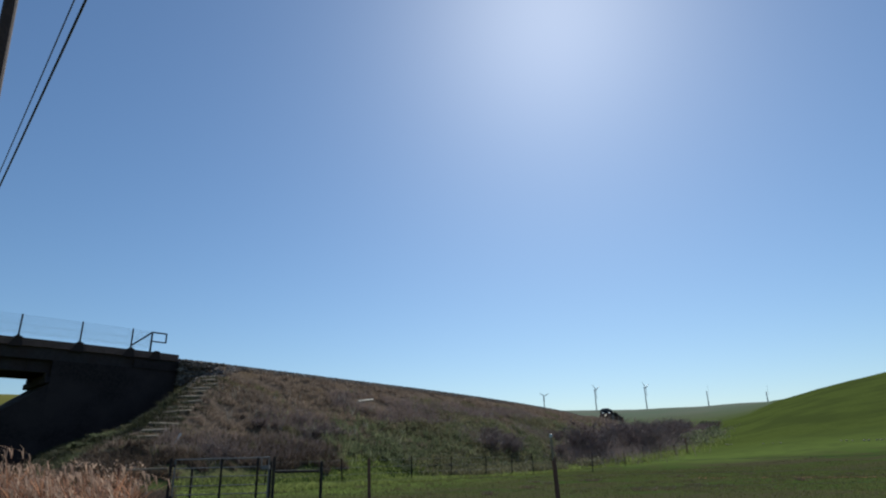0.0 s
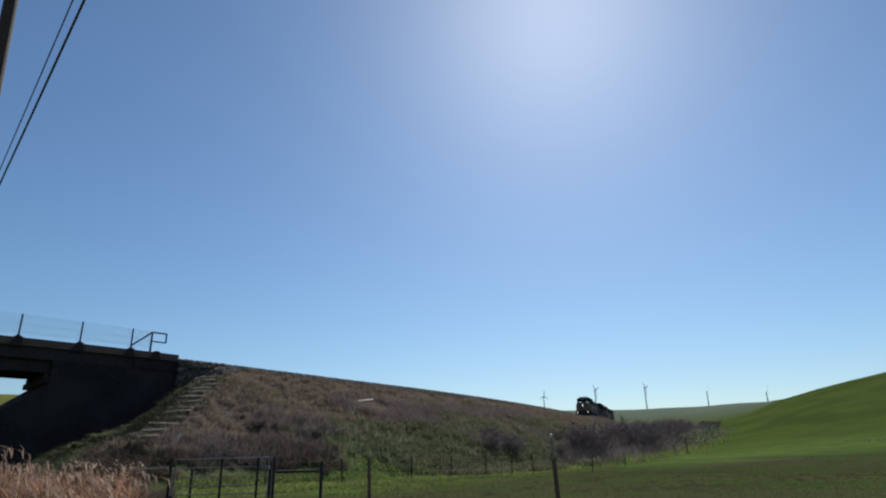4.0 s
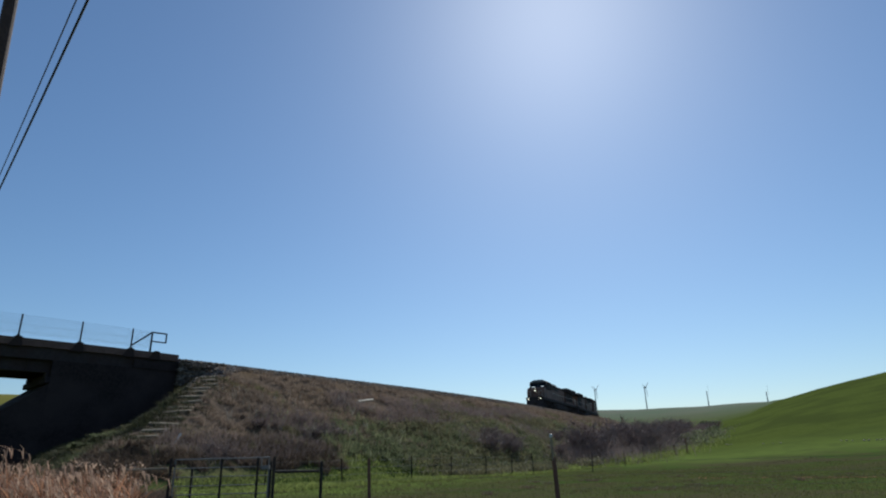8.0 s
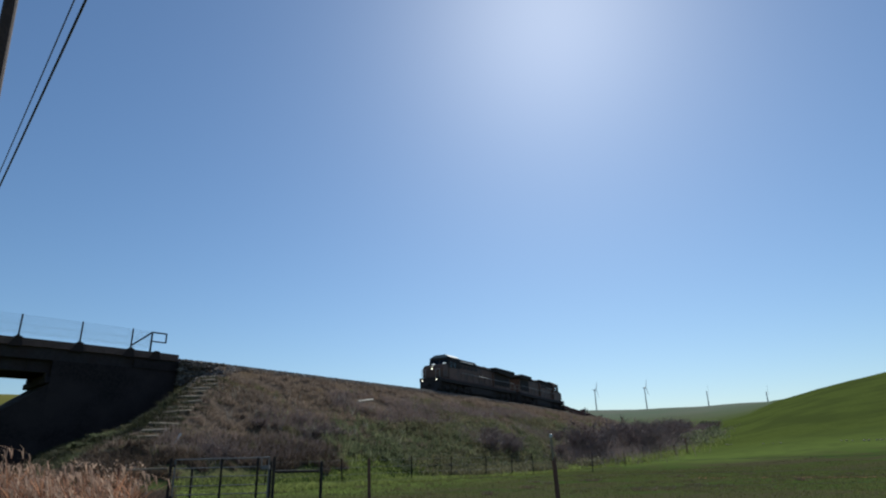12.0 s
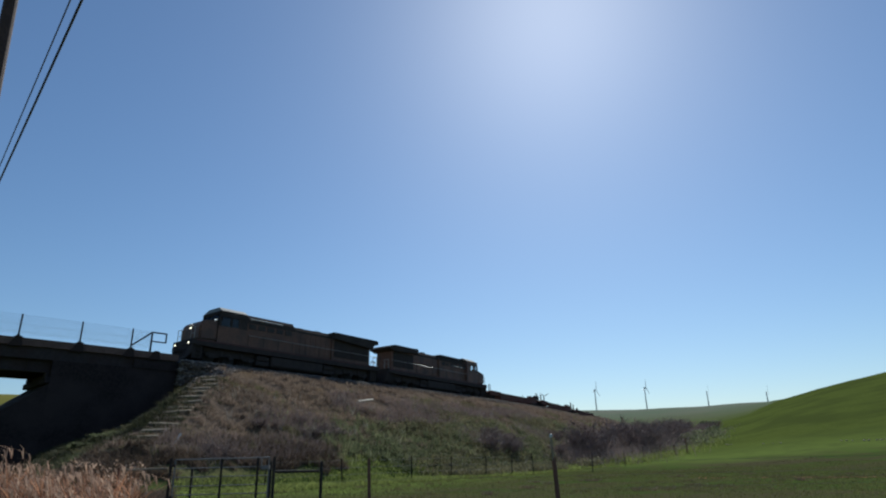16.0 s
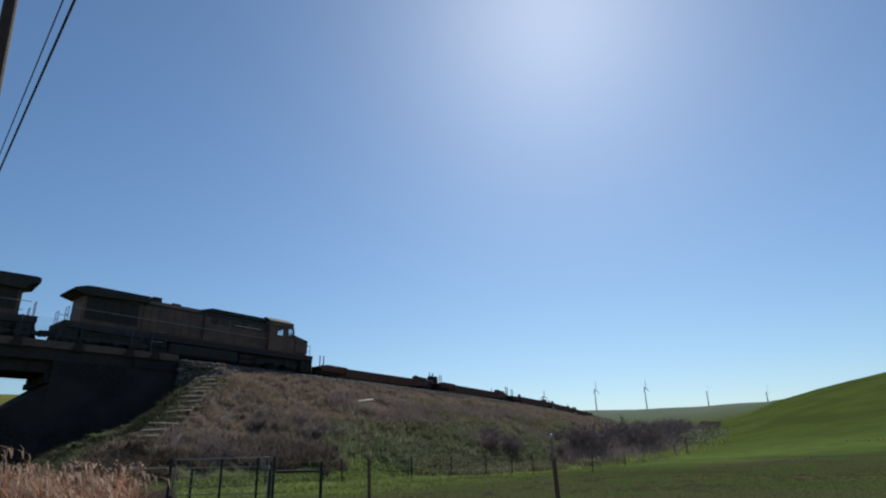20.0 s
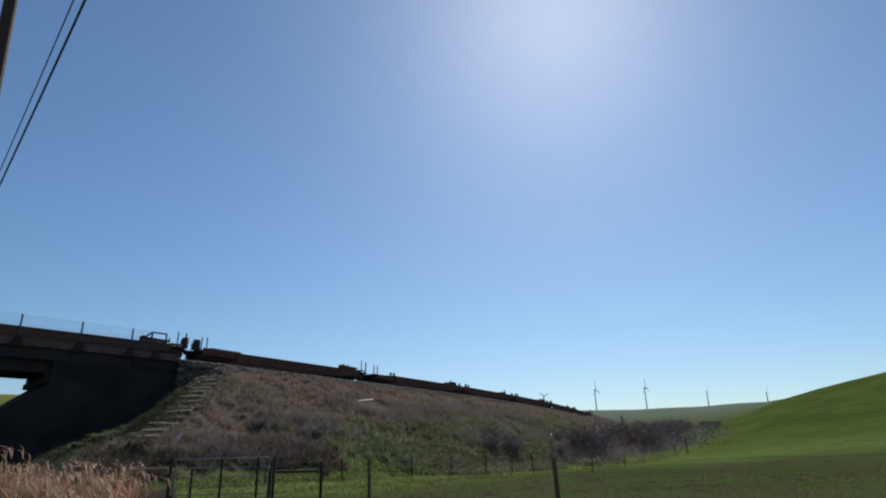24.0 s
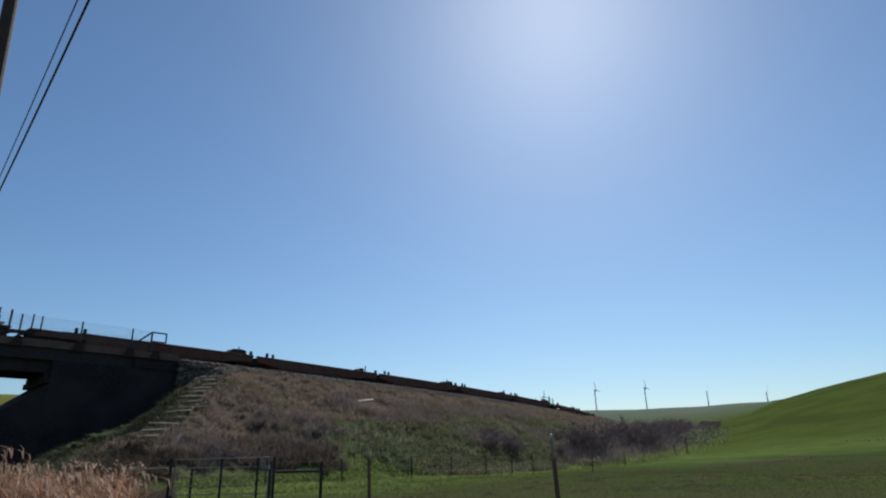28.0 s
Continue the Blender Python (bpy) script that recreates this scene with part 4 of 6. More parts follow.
def end_platform(parent, ye, sg, length, kind, stand=False):
    """The deck over the wheels at one end; sg points outwards. kind: raised, low, coupled_rear, or joint with its variant."""
    yi = ye - sg * length
    coupled = not kind.startswith("joint")

    def at(d):
        return ye - sg * d

    def span(d0, d1):
        return sorted((at(d0), at(d1)))
    bm = BM()
    y0, y1 = span(0.45, length - 0.5)
    box(bm, -1.25, 1.25, y0, y1, 0.84, 0.98, bevel=0.03)
    part("end_platform", bm, "wellcar", parent)
    bm = BM()
    prism(bm, [(yi - sg * 0.35, 0.42), (yi - sg * 0.35, 1.0), (yi + sg * 0.9, 1.0), (yi + sg * 1.5, 0.99), (yi + sg * 0.8, 0.9)], -1.36, 1.36)
    part("bulkhead", bm, "wellcar", parent, "sloping end bulkhead of the well")
    bm = BM()
    box(bm, -0.35, 0.35, min(yi, ye - sg * 0.3), max(yi, ye - sg * 0.3), 0.7, 0.86)
    if coupled:
        y0, y1 = span(0.0, 0.6)
        box(bm, -0.13, 0.13, y0, y1, 0.74, 0.98, bevel=0.03)
    part("centre_sill", bm, "under", parent)
    if kind in ("raised", "low"):
        for x in (-1.34, 1.34):
            bm = BM()
            y0, y1 = span(0.75, length - 0.3)
            if kind == "raised":
                box(bm, x - 0.05, x + 0.05, y0, y1, 0.55, 1.12, bevel=0.015)
            else:
                prism(bm, [(at(0.75), 0.5), (at(0.75), 0.72), (at(1.6), 0.86), (at(length - 0.3), 1.02), (at(length - 0.3), 0.5)], x - 0.05, x + 0.05)
            part("side_apron", bm, "wellcar", parent)
    if kind == "raised":
        bm = BM()
        prism(bm, [(at(0.95), 0.98), (at(0.95), 1.06), (at(1.5), 1.20), (at(length + 0.3), 1.17), (at(length + 0.45), 1.02)], -1.3, 1.3)
        part("deck_housing", bm, "wellcar", parent, "raised end deck above the wheels")
        for x, d, z in ((-1.22, 0.62, 1.95), (-1.22, 1.08, 2.0), (1.2, 1.72, 1.85), (1.2, 1.10, 1.8)):
            stud(parent, "guide_post", x, at(d), 0.95, z, 0.05, "darkpost", 6)
        bm = BM()
        box(bm, 0.2, 0.9, *span(2.6, 3.4), 1.17, 1.34, bevel=0.03)
        part("brake_valve", bm, "under", parent)
        bm = BM()
        box(bm, -0.75, -0.2, *span(3.75, 4.1), 1.02, 1.30, bevel=0.03)
        part("lashing_box", bm, "under", parent)
    if kind == "low":
        for x, d, z in ((-1.22, 0.55, 1.9), (-1.22, 1.08, 1.84)):
            stud(parent, "guide_post", x, at(d), 0.62, z, 0.05, "darkpost", 6)
        for x, d in ((-1.3, 3.2), (-1.3, 3.75), (1.3, 3.2), (1.3, 3.75)):
            stud(parent, "corner_guide", x, at(d), 0.98, 1.34, 0.12)
        bm = BM()
        prism(bm, [(at(1.3), 0.98), (at(2.0), 1.06), (at(3.0), 1.12), (at(3.2), 0.98)], 0.2, 0.9)
        part("brake_valve", bm, "under", parent)
    if stand:
        # brake stand: a tapered column with its wheel
        bm = BM()
        y0, y1 = span(0.34, 0.62)
        prism(bm, [(y0 - 0.08, 0.98), (y0 - 0.05, 1.55), (y0 + 0.02, 1.78), (y1 - 0.02, 1.78), (y1 + 0.05, 1.55), (y1 + 0.08, 0.98)], -0.95, -0.45)
        st = part("brake_stand", bm, "under", parent)
        bm = BM()
        ring = [(math.cos(k * 0.5236) * 0.27, math.sin(k * 0.5236) * 0.27) for k in range(12)]
        for k in range(12):
            (xa, za), (xb, zb) = ring[k], ring[(k + 1) % 12]
            tube(bm, (xa - 0.7, at(0.24), 1.55 + za), (xb - 0.7, at(0.24), 1.55 + zb), 0.025, 5)
        for k in (0, 4, 8):
            tube(bm, (-0.7, at(0.24), 1.55), (-0.7 + ring[k][0], at(0.24), 1.55 + ring[k][1]), 0.02, 5)
        part("brake_wheel", bm, "under", st)
    if kind == "coupled_rear":
        bm = BM()
        prism(bm, [(at(3.95), 1.03), (at(3.95), 1.44), (at(3.72), 1.44), (at(3.66), 1.37), (at(1.95), 1.30), (at(1.83), 1.24), (at(2.15), 1.16), (at(2.05), 1.03)], -1.42, -0.8)
        part("end_housing", bm, "wellcar", parent, "raised housing at the car end")
        for x, d, z in ((-1.22, 1.23, 2.1), (-1.15, 0.57, 2.05), (1.22, 0.9, 2.05)):
            stud(parent, "guide_post", x, at(d), 0.95, z, 0.065 if d == 0.57 else 0.05, "darkpost", 6)
        # added step; its pale colour stands in for bright sky gaps here
        bm = BM()
        y0, y1 = span(0.85, 1.75)
        box(bm, -1.4, -0.6, y0, y1, 1.10, 1.14)
        for d in (0.95, 1.65):
            box(bm, -1.4, -1.34, at(d) - 0.03, at(d) + 0.03, 0.97, 1.11)
        part("crossover_step", bm, "rail_paint", parent, "added step, pale for the bright gaps at the car end")
    if kind == "joint_box_rear":
        bm = BM()
        prism(bm, [(at(2.3), 1.0), (at(1.96), 1.30), (at(1.75), 1.46), (at(0.95), 1.50), (at(0.55), 1.42), (at(0.5), 1.0)], -0.95, 0.1)
        part("brake_valve", bm, "under", parent)
        stud(parent, "vent_pipe", -0.4, at(0.96), 1.4, 1.78, 0.055, "under", 6)
        stud(parent, "corner_guide", -1.2, at(0.24), 1.0, 1.36, 0.14)
    if kind == "joint_pipe_rear":
        bm = BM()
        prism(bm, [(at(2.5), 1.0), (at(2.1), 1.28), (at(1.95), 1.42), (at(1.6), 1.44), (at(1.45), 1.0)], -0.95, 0.0)
        part("brake_valve", bm, "under", parent)
        stud(parent, "vent_pipe", -0.4, at(0.82), 0.95, 1.82, 0.06, "under", 6)
        stud(parent, "air_cylinder", 0.3, at(0.75), 0.95, 1.30, 0.3, "under", 10)
        stud(parent, "corner_guide", -1.2, at(0.1), 1.0, 1.34, 0.14)
    if kind == "joint_front":
        for x, d, z, r, nm in ((0.4, 0.64, 1.34, 0.26, "air_cylinder"), (-1.2, 1.32, 1.42, 0.13, "corner_guide"), (-1.25, 1.9, 1.38, 0.12, "corner_guide"), (1.2, 1.2, 1.36, 0.12, "corner_guide")):
            stud(parent, nm, x, at(d), 0.95, z, r)


def well_car(length, front, rear, label, stands=""):
    """An empty container well unit, its middle at y = 0."""
    h = length / 2
    front_coupled, rear_coupled = not front.startswith("joint"), not rear.startswith("joint")
    pf, pr = (3.9 if front_coupled else 2.4), (3.9 if rear_coupled else 2.4)
    top = thing("well_car", label=label, category="railway car", group="well cars of the train")
    y0, y1 = -h + pr, h - pf
    # the side sheets run on past the well, over the trucks
    e1 = y1 + 0.1 if front_coupled else h - 0.12
    e0 = -h + 1.7 if rear_coupled else -h + 0.12
    for sg in (-1, 1):
        bm = BM()
        x0, x1 = sorted((sg * 1.46, sg * 1.38))
        prism(bm, [(y0, 0.30), (y1, 0.30), (e1 - 0.1, 0.5), (e1, 0.95), (e0, 0.95), (e0 + 0.1, 0.5)], x0, x1)
        part("side_sheet", bm, "wellcar", top)
        bm = BM()
        x0, x1 = sorted((sg * 1.51, sg * 1.36))
        box(bm, x0, x1, e0, e1, 0.91, 1.03, bevel=0.01)
        part("top_chord", bm, "wellcar", top)
        bm = BM()
        x0, x1 = sorted((sg * 1.50, sg * 1.2))
        box(bm, x0, x1, y0, y1, 0.24, 0.34)
        part("bottom_chord", bm, "wellcar", top)
        for y in np.arange(y0 + 0.5, y1, 1.45):
            bm = BM()
            x0, x1 = sorted((sg * 1.462, sg * 1.505))
            box(bm, x0, x1, y - 0.05, y + 0.05, 0.34, 0.91)
            part("side_rib", bm, "wellcar", top)
    bm = BM()
    for y in np.arange(y0 + 0.4, y1, 1.9):
        box(bm, -1.38, 1.38, y - 0.12, y + 0.12, 0.26, 0.36)
    part("floor_beams", bm, "wellcar", top)
    end_platform(top, h, 1, pf, front, stands in ("front", "both"))
    end_platform(top, -h, -1, pr, rear, stands in ("rear", "both"))
    if front_coupled:
        bogie(top, h - 1.85)
    bogie(top, -h + 1.85 if rear_coupled else -h)
    return top


TRAIN = []  # (thing, offset of its middle behind the leading coupler, half its truck base, facing)
loco = locomotive("leading yellow and grey diesel locomotive with lit headlights", "yellow", True)
TRAIN.append((loco, 11.15, 6.75, 1))
loco2 = locomotive("second yellow and grey diesel locomotive, facing backwards", "yellow", False)
TRAIN.append((loco2, 33.45, 6.75, -1))
pos = 44.4
RAISED, LOW, REAR, JB, JP, JF = "raised", "low", "coupled_rear", "joint_box_rear", "joint_pipe_rear", "joint_front"
UNITS = [(19.05, RAISED, REAR), (19.5, RAISED, REAR)] + [(17.05, LOW, JB), (15.0, JF, JP), (15.2, JF, JB), (15.6, JF, JP), (17.4, JF, REAR)] * 3
made = {}
for length, fc, rc in UNITS:
    key = (length, fc, rc)
    lab = "empty rust-brown single container well car" if fc == RAISED else "empty rust-brown articulated container well unit"
    if key in made:
        src = made[key]
        ob = copy_thing(src, Matrix.Identity(4))
        kids = [c for c in ob.children if c.name.startswith("wheelset")]
        for c in kids:
            WHEELS.append((c, c.matrix_basis.translation.y, c.matrix_basis.translation.z))
    else:
        ob = made[key] = well_car(length, fc, rc, lab, {19.05: "rear", 19.5: "front"}.get(length, ""))
    TRAIN.append((ob, pos + length / 2, length / 2 - 2.0, 1))
    pos += length


# ---- wind turbines on the far ridge ----
ROTORS = []


def turbine(az, tan_hub, dist, yaw, phase, rotor=17.0, tower=45.0, label="tall pale three-bladed wind turbine on the grassy ridge"):
    a = radians(az)
    x, y, hub = dist * math.sin(a), dist * math.cos(a), 1.55 + tan_hub * dist
    base = min(hub - tower, float(ground_z(x, y)))
    top = thing("wind_turbine", pose(x, y, base), label=label, category="wind turbine", group="turbines on the ridge")
    bm = BM()
    tube(bm, (0, 0, -2), (0, 0, hub - base), 1.25, 12, 0.75)
    part("tower", bm, "turbine", top)
    bm = BM()
    k = 1.0 if rotor > 13 else 0.55
    box(bm, -1.1 * k, 1.1 * k, -1.4 * k, 1.6 * k, -0.9 * k, 1.0 * k, bevel=0.3 * k)
    part("nacelle", bm, "turbine", top).matrix_basis = pose(0, 0, hub - base + 0.6, 0, 0, yaw)
    bm = BM()
    bmesh.ops.create_uvsphere(bm, u_segments=10, v_segments=6, radius=1.1 * k)
    rot = part("rotor_hub", bm, "turbine", top)
    rot.matrix_basis = pose(0, 0, hub - base + 0.8, 0, 0, yaw) @ pose(0, -3.0, 0, 0, phase, 0)
    for k in range(3):
        bm = BM()
        prof = [(-0.5, 0.8), (0.7, 0.8), (1.25, 3.2), (0.9, 8), (0.35, rotor), (-0.05, rotor), (-0.35, 8), (-0.45, 3.2)]
        f = [bm.verts.new((px, -0.16, pz)) for px, pz in prof]
        b = [bm.verts.new((px, 0.16, pz)) for px, pz in prof]
        bm.faces.new(f)
        bm.faces.new(b[::-1])
        for i in range(8):
            bm.faces.new((f[i], f[(i + 1) % 8], b[(i + 1) % 8], b[i]))
        bmesh.ops.recalc_face_normals(bm, faces=bm.faces[:])
        part("blade", bm, "turbine", rot).matrix_basis = pose(0, 0, 0, 0, 120 * k, 0)
    ROTORS.append((rot, hub - base + 0.8, yaw))
    return top


turbine(9.03, 0.0860, 1300, 15, 0, rotor=12.0)
turbine(13.69, 0.0925, 1240, 48, 0)
turbine(18.04, 0.0920, 1240, 48, 0)
turbine(23.11, 0.0815, 1250, 66.9, 0, rotor=12.0, label="thin pale wind turbine seen edge-on upon the ridge")
turbine(27.65, 0.0755, 1250, 62.3, 0, rotor=11, tower=32, label="short thin wind turbine half behind the ridge")


# ---- fences ----
def gz(x, y):
    return float(ground_z(x, y))


def fence_post(x, y, h, r, material, label, lean=(0, 0), name="fence_post"):
    top = thing(name, pose(x, y, gz(x, y) - 0.02, lean[0], lean[1], 0), label=label, category="fence post", group="paddock fence posts")
    bm = BM()
    tube(bm, (0, 0, -0.15), (0, 0, h), r * 1.05, 9, r * 0.92)
    for v in bm.verts:
        if v.co.z > h - 0.01:
            v.co.z += 0.03 * math.sin(v.co.x * 40)
    part("shaft", bm, material, top)
    return top


FY = 18.2
fence_post(-9.45, FY - 0.1, 1.2, 0.045, "post", "weathered wooden post in dry grass beside paddock")
fence_post(-8.02, FY, 1.42, 0.043, "darkpost", "dark pipe gate post at the paddock gateway")
fence_post(-5.03, FY, 1.42, 0.043, "darkpost", "dark pipe gate post at the paddock gateway")
fence_post(-3.66, FY, 1.28, 0.045, "darkpost", "dark pipe post ending a short rail panel")
fence_post(-2.26, FY, 1.30, 0.048, "post", "dark weathered wooden fence post in grass", (0, -1.5))
corner = fence_post(3.1, FY + 0.1, 1.22, 0.066, "post", "dark wooden corner post carrying a thin pale-capped pipe", (0, -1.8))
# the upper post's sunlit edge is put into the pipe's pale colour
bm = BM()
tube(bm, (-0.02, -0.02, 1.15), (-0.02, -0.02, 1.80), 0.034, 9, 0.03)
part("pipe", bm, "tiestep", corner, "slim pipe, its sunlit edge put into a pale colour")
bm = BM()
bmesh.ops.create_uvsphere(bm, u_segments=10, v_segments=6, radius=0.05, matrix=pose(-0.02, -0.02, 1.82))
part("cap", bm, "white", corner, "small pale cap")
fence_post(-9.05, 22.3, 1.05, 0.045, "darkpost", "short dark post standing beyond the gate")
fence_post(-6.28, 22.3, 1.22, 0.05, "darkpost", "short dark post standing beyond the gate")
for x0, x1, z in ((-9.45, -8.1, 1.12), (-4.98, -3.72, 1.0)):
    rail = thing("fence_rail", label="single horizontal rail between two fence posts", category="fence rail")
    bm = BM()
    tube(bm, (x0, FY, gz(x0, FY) + z), (x1, FY, gz(x1, FY) + z), 0.036, 8)
    part("bar", bm, "tiestep" if x0 < -9 else "darkpost", rail)

gate = thing("farm_gate", pose(-7.9, FY, gz(-6.5, FY)), label="closed galvanised tube farm gate, six bars", category="gate")
bm = BM()
W, H0, H1 = 2.72, 0.17, 1.36
tube(bm, (0, 0, H0), (0, 0, H1), 0.02, 8)
tube(bm, (W, 0, H0), (W, 0, H1), 0.02, 8)
tube(bm, (0, 0, H1), (W, 0, H1), 0.02, 8)
tube(bm, (0, 0, H0), (W, 0, H0), 0.02, 8)
part("gate_frame", bm, "gate", gate)
for z in (0.41, 0.64, 0.88, 1.12):
    bm = BM()
    tube(bm, (0, 0, z), (W, 0, z), 0.014, 8)
    part("gate_bar", bm, "gate", gate)
for x in (W * 0.5, W * 0.885):
    bm = BM()
    tube(bm, (x, -0.03, H0), (x, -0.03, H1), 0.035, 8)
    part("gate_brace", bm, "darkpost", gate)
for z in (0.35, 1.2):
    bm = BM()
    box(bm, -0.14, 0.02, -0.05, 0.05, z - 0.04, z + 0.04)
    part("hinge", bm, "darkpost", gate)
bm = BM()
box(bm, W - 0.22, W + 0.02, -0.06, 0.06, 1.05, 1.15)
tube(bm, (W - 0.22, 0, 1.1), (W - 0.22, 0, 1.36), 0.02, 6)
tube(bm, (W - 0.22, 0, 1.36), (W, 0, 1.38), 0.02, 6)
part("latch", bm, "gate", gate)


def wire_run(pts, heights, label, r=0.003):
    top = thing("wire_fence", label=label, category="fence wire")
    for h in heights:
        for (xa, ya), (xb, yb) in zip(pts[:-1], pts[1:]):
            bm = BM()
            tube(bm, (xa, ya, gz(xa, ya) + h), (xb, yb, gz(xb, yb) + h), r, 4)
            part("wire", bm, "wire", top)
    return top


wire_run([(-3.66, FY), (-2.26, FY), (2.98, FY + 0.1), (18, FY - 0.6)], (0.35, 0.7, 1.05), "thin grey fence wires between wooden posts")
TP = [(-9.0, 31.0), (-5.6, 33.4), (-2.1, 36.0), (0.15, 37.6), (2.35, 39.8), (4.15, 41.5), (5.75, 42.8), (10.0, 44.0), (14.8, 53.0), (18.6, 60.0), (22.0, 68.0), (24.3, 75.0), (26.9, 80.0), (28.9, 82.5), (30.4, 85.0), (32.2, 87.0), (39.0, 100.0), (46.0, 112.0), (56.0, 130.0), (63.0, 147.0)]
rng = np.random.RandomState(8)
for x, y in TP:
    top = thing("t_post", pose(x, y, gz(x, y), rng.uniform(-3, 3), rng.uniform(-3, 3), rng.uniform(0, 90)), label="thin dark steel post of the boundary wire fence", category="fence post", group="boundary fence posts")
    bm = BM()
    h = rng.uniform(1.2, 1.4)
    box(bm, -0.035, 0.035, -0.008, 0.008, -0.1, h)
    box(bm, -0.008, 0.008, -0.04, 0.0, -0.1, h)
    part("shaft", bm, "darkpost", top)
wire_run(TP, (0.45, 0.8, 1.15), "thin rusty wires of the boundary fence", 0.004)

# ---- leaning utility pole and overhead cables ----
pole = thing("utility_pole", label="leaning brown creosoted utility pole beside the road", category="utility pole")
bm = BM()
tube(bm, (0, 0, -0.5), (0, 0, 15.5), 0.20, 14, 0.14)
part("pole_shaft", bm, "pole", pole)
bm = BM()
box(bm, -1.2, 1.2, -0.06, 0.06, 14.6, 14.75, bevel=0.01)
part("crossarm", bm, "pole", pole)
CABLES = []


def cable(a, b, sag, r, label):
    """A hanging cable; its own space starts at a and runs along x to b."""
    a, b = Vector(a), Vector(b)
    d = b - a
    n, ln = 40, d.length
    v, f = [], []
    for k in range(n + 1):
        q = k / n
        z = -4 * sag * q * (1 - q)
        for i in range(6):
            w = i * math.pi / 3
            v.append((q * ln, r * math.cos(w), z + r * math.sin(w)))
    for k in range(n):
        for i in range(6):
            j = (i + 1) % 6
            f.append([k * 6 + i, (k + 1) * 6 + i, (k + 1) * 6 + j, k * 6 + j])
    ob = from_arrays("overhead_cable", v, f, "cable", smooth=True)
    ob.matrix_basis = Matrix.Translation(a) @ d.to_track_quat("X", "Z").to_matrix().to_4x4()
    tagged(ob, label, "cable", "overhead cables")
    CABLES.append((ob, ob.matrix_basis.copy()))
    return ob


# both cables run level at about nine metres, from behind the camera out past the pole
for (xa, ya), (xb, yb), r, lab in (((-5.98, 8.08), (-12.3, 14.92), 0.022, "thick black overhead cable hanging in the wind"), ((-6.17, 8.07), (-11.71, 14.09), 0.012, "thin black overhead cable hanging in the wind")):
    dx, dy = xb - xa, yb - ya
    k = math.hypot(dx, dy)
    dx, dy = dx / k, dy / k
    cable((xa - dx * 22, ya - dy * 22, 9.6), (xb + dx * 25, yb + dy * 25, 9.6), 0.62, r, lab)
for q in ((-5.98 + 0.679 * 22, 8.08 - 0.735 * 22), (-12.3 - 0.679 * 25, 14.92 + 0.735 * 25)):
    ob = thing("utility_pole", pose(q[0], q[1], gz(*q)), label="brown creosoted utility pole holding overhead cables", category="utility pole")
    bm = BM()
    tube(bm, (0, 0, -0.5), (0, 0, 9.9), 0.17, 12, 0.12)
    part("pole_shaft", bm, "pole", ob)
pole.matrix_basis = pose(-10.25, 12.18, gz(-10, 12.3), 0.0, -3.0, 0)


# ---- plants ----
def leaf_material(name, a, b, rough=0.8, vary=0.35, through_light=0.4):
    m = mat(name, a, b, rough, fine=2.0, coarse=0.4, bump=0, vary=vary, spec=0.2)
    n, l = m.node_tree.nodes, m.node_tree.links
    p = n["Principled BSDF"]
    col = p.inputs["Base Color"].links[0].from_socket
    tr, mx = n.new("ShaderNodeBsdfTranslucent"), n.new("ShaderNodeMixShader")
    l.new(col, tr.inputs["Color"])
    mx.inputs[0].default_value = through_light
    l.new(p.outputs[0], mx.inputs[1])
    l.new(tr.outputs[0], mx.inputs[2])
    l.new(mx.outputs[0], n["Material Output"].inputs["Surface"])
    return m


M["straw"] = leaf_material("dry_straw_blades", (0.50, 0.26, 0.145), (0.17, 0.08, 0.05), vary=0.9)
M["plume"] = leaf_material("pale_seed_plume", (0.64, 0.45, 0.32), (0.42, 0.28, 0.20), through_light=0.42)
M["understorey"] = leaf_material("withered_dull_undergrowth", (0.19, 0.135, 0.10), (0.11, 0.085, 0.06), through_light=0.3)
M["grey_stalk"] = leaf_material("grey_bleached_stalks", (0.40, 0.37, 0.31), (0.27, 0.245, 0.20), through_light=0.3)
M["brown"] = leaf_material("brown_dead_grass", (0.275, 0.205, 0.155), (0.185, 0.14, 0.108))
M["weed"] = leaf_material("green_weed_leaves", (0.19, 0.175, 0.092), (0.145, 0.132, 0.075))
M["turf"] = leaf_material("turf_blades", (0.085, 0.108, 0.026), (0.10, 0.096, 0.038), through_light=0.6)
M["pale_weed"] = leaf_material("pale_weed_blades", (0.32, 0.35, 0.18), (0.23, 0.26, 0.12), through_light=0.5)
M["lush"] = leaf_material("rich_grass_blades", (0.19, 0.225, 0.06), (0.15, 0.172, 0.054), through_light=0.6)
M["dim_weed"] = leaf_material("shade_dark_weeds", (0.085, 0.088, 0.045), (0.06, 0.06, 0.034), through_light=0.25)
M["bush"] = leaf_material("green_bush_leaves", (0.19, 0.205, 0.105), (0.095, 0.11, 0.058), through_light=0.5)
M["drybush"] = leaf_material("dry_brown_weed_leaves", (0.27, 0.175, 0.125), (0.19, 0.13, 0.10), through_light=0.45)
M["twig"] = leaf_material("bare_purple_brown_twigs", (0.285, 0.215, 0.195), (0.225, 0.172, 0.155), through_light=0.3, vary=0.15)
M["tuft"] = leaf_material("dull_paddock_tufts", (0.125, 0.115, 0.055), (0.10, 0.085, 0.045), through_light=0.5)


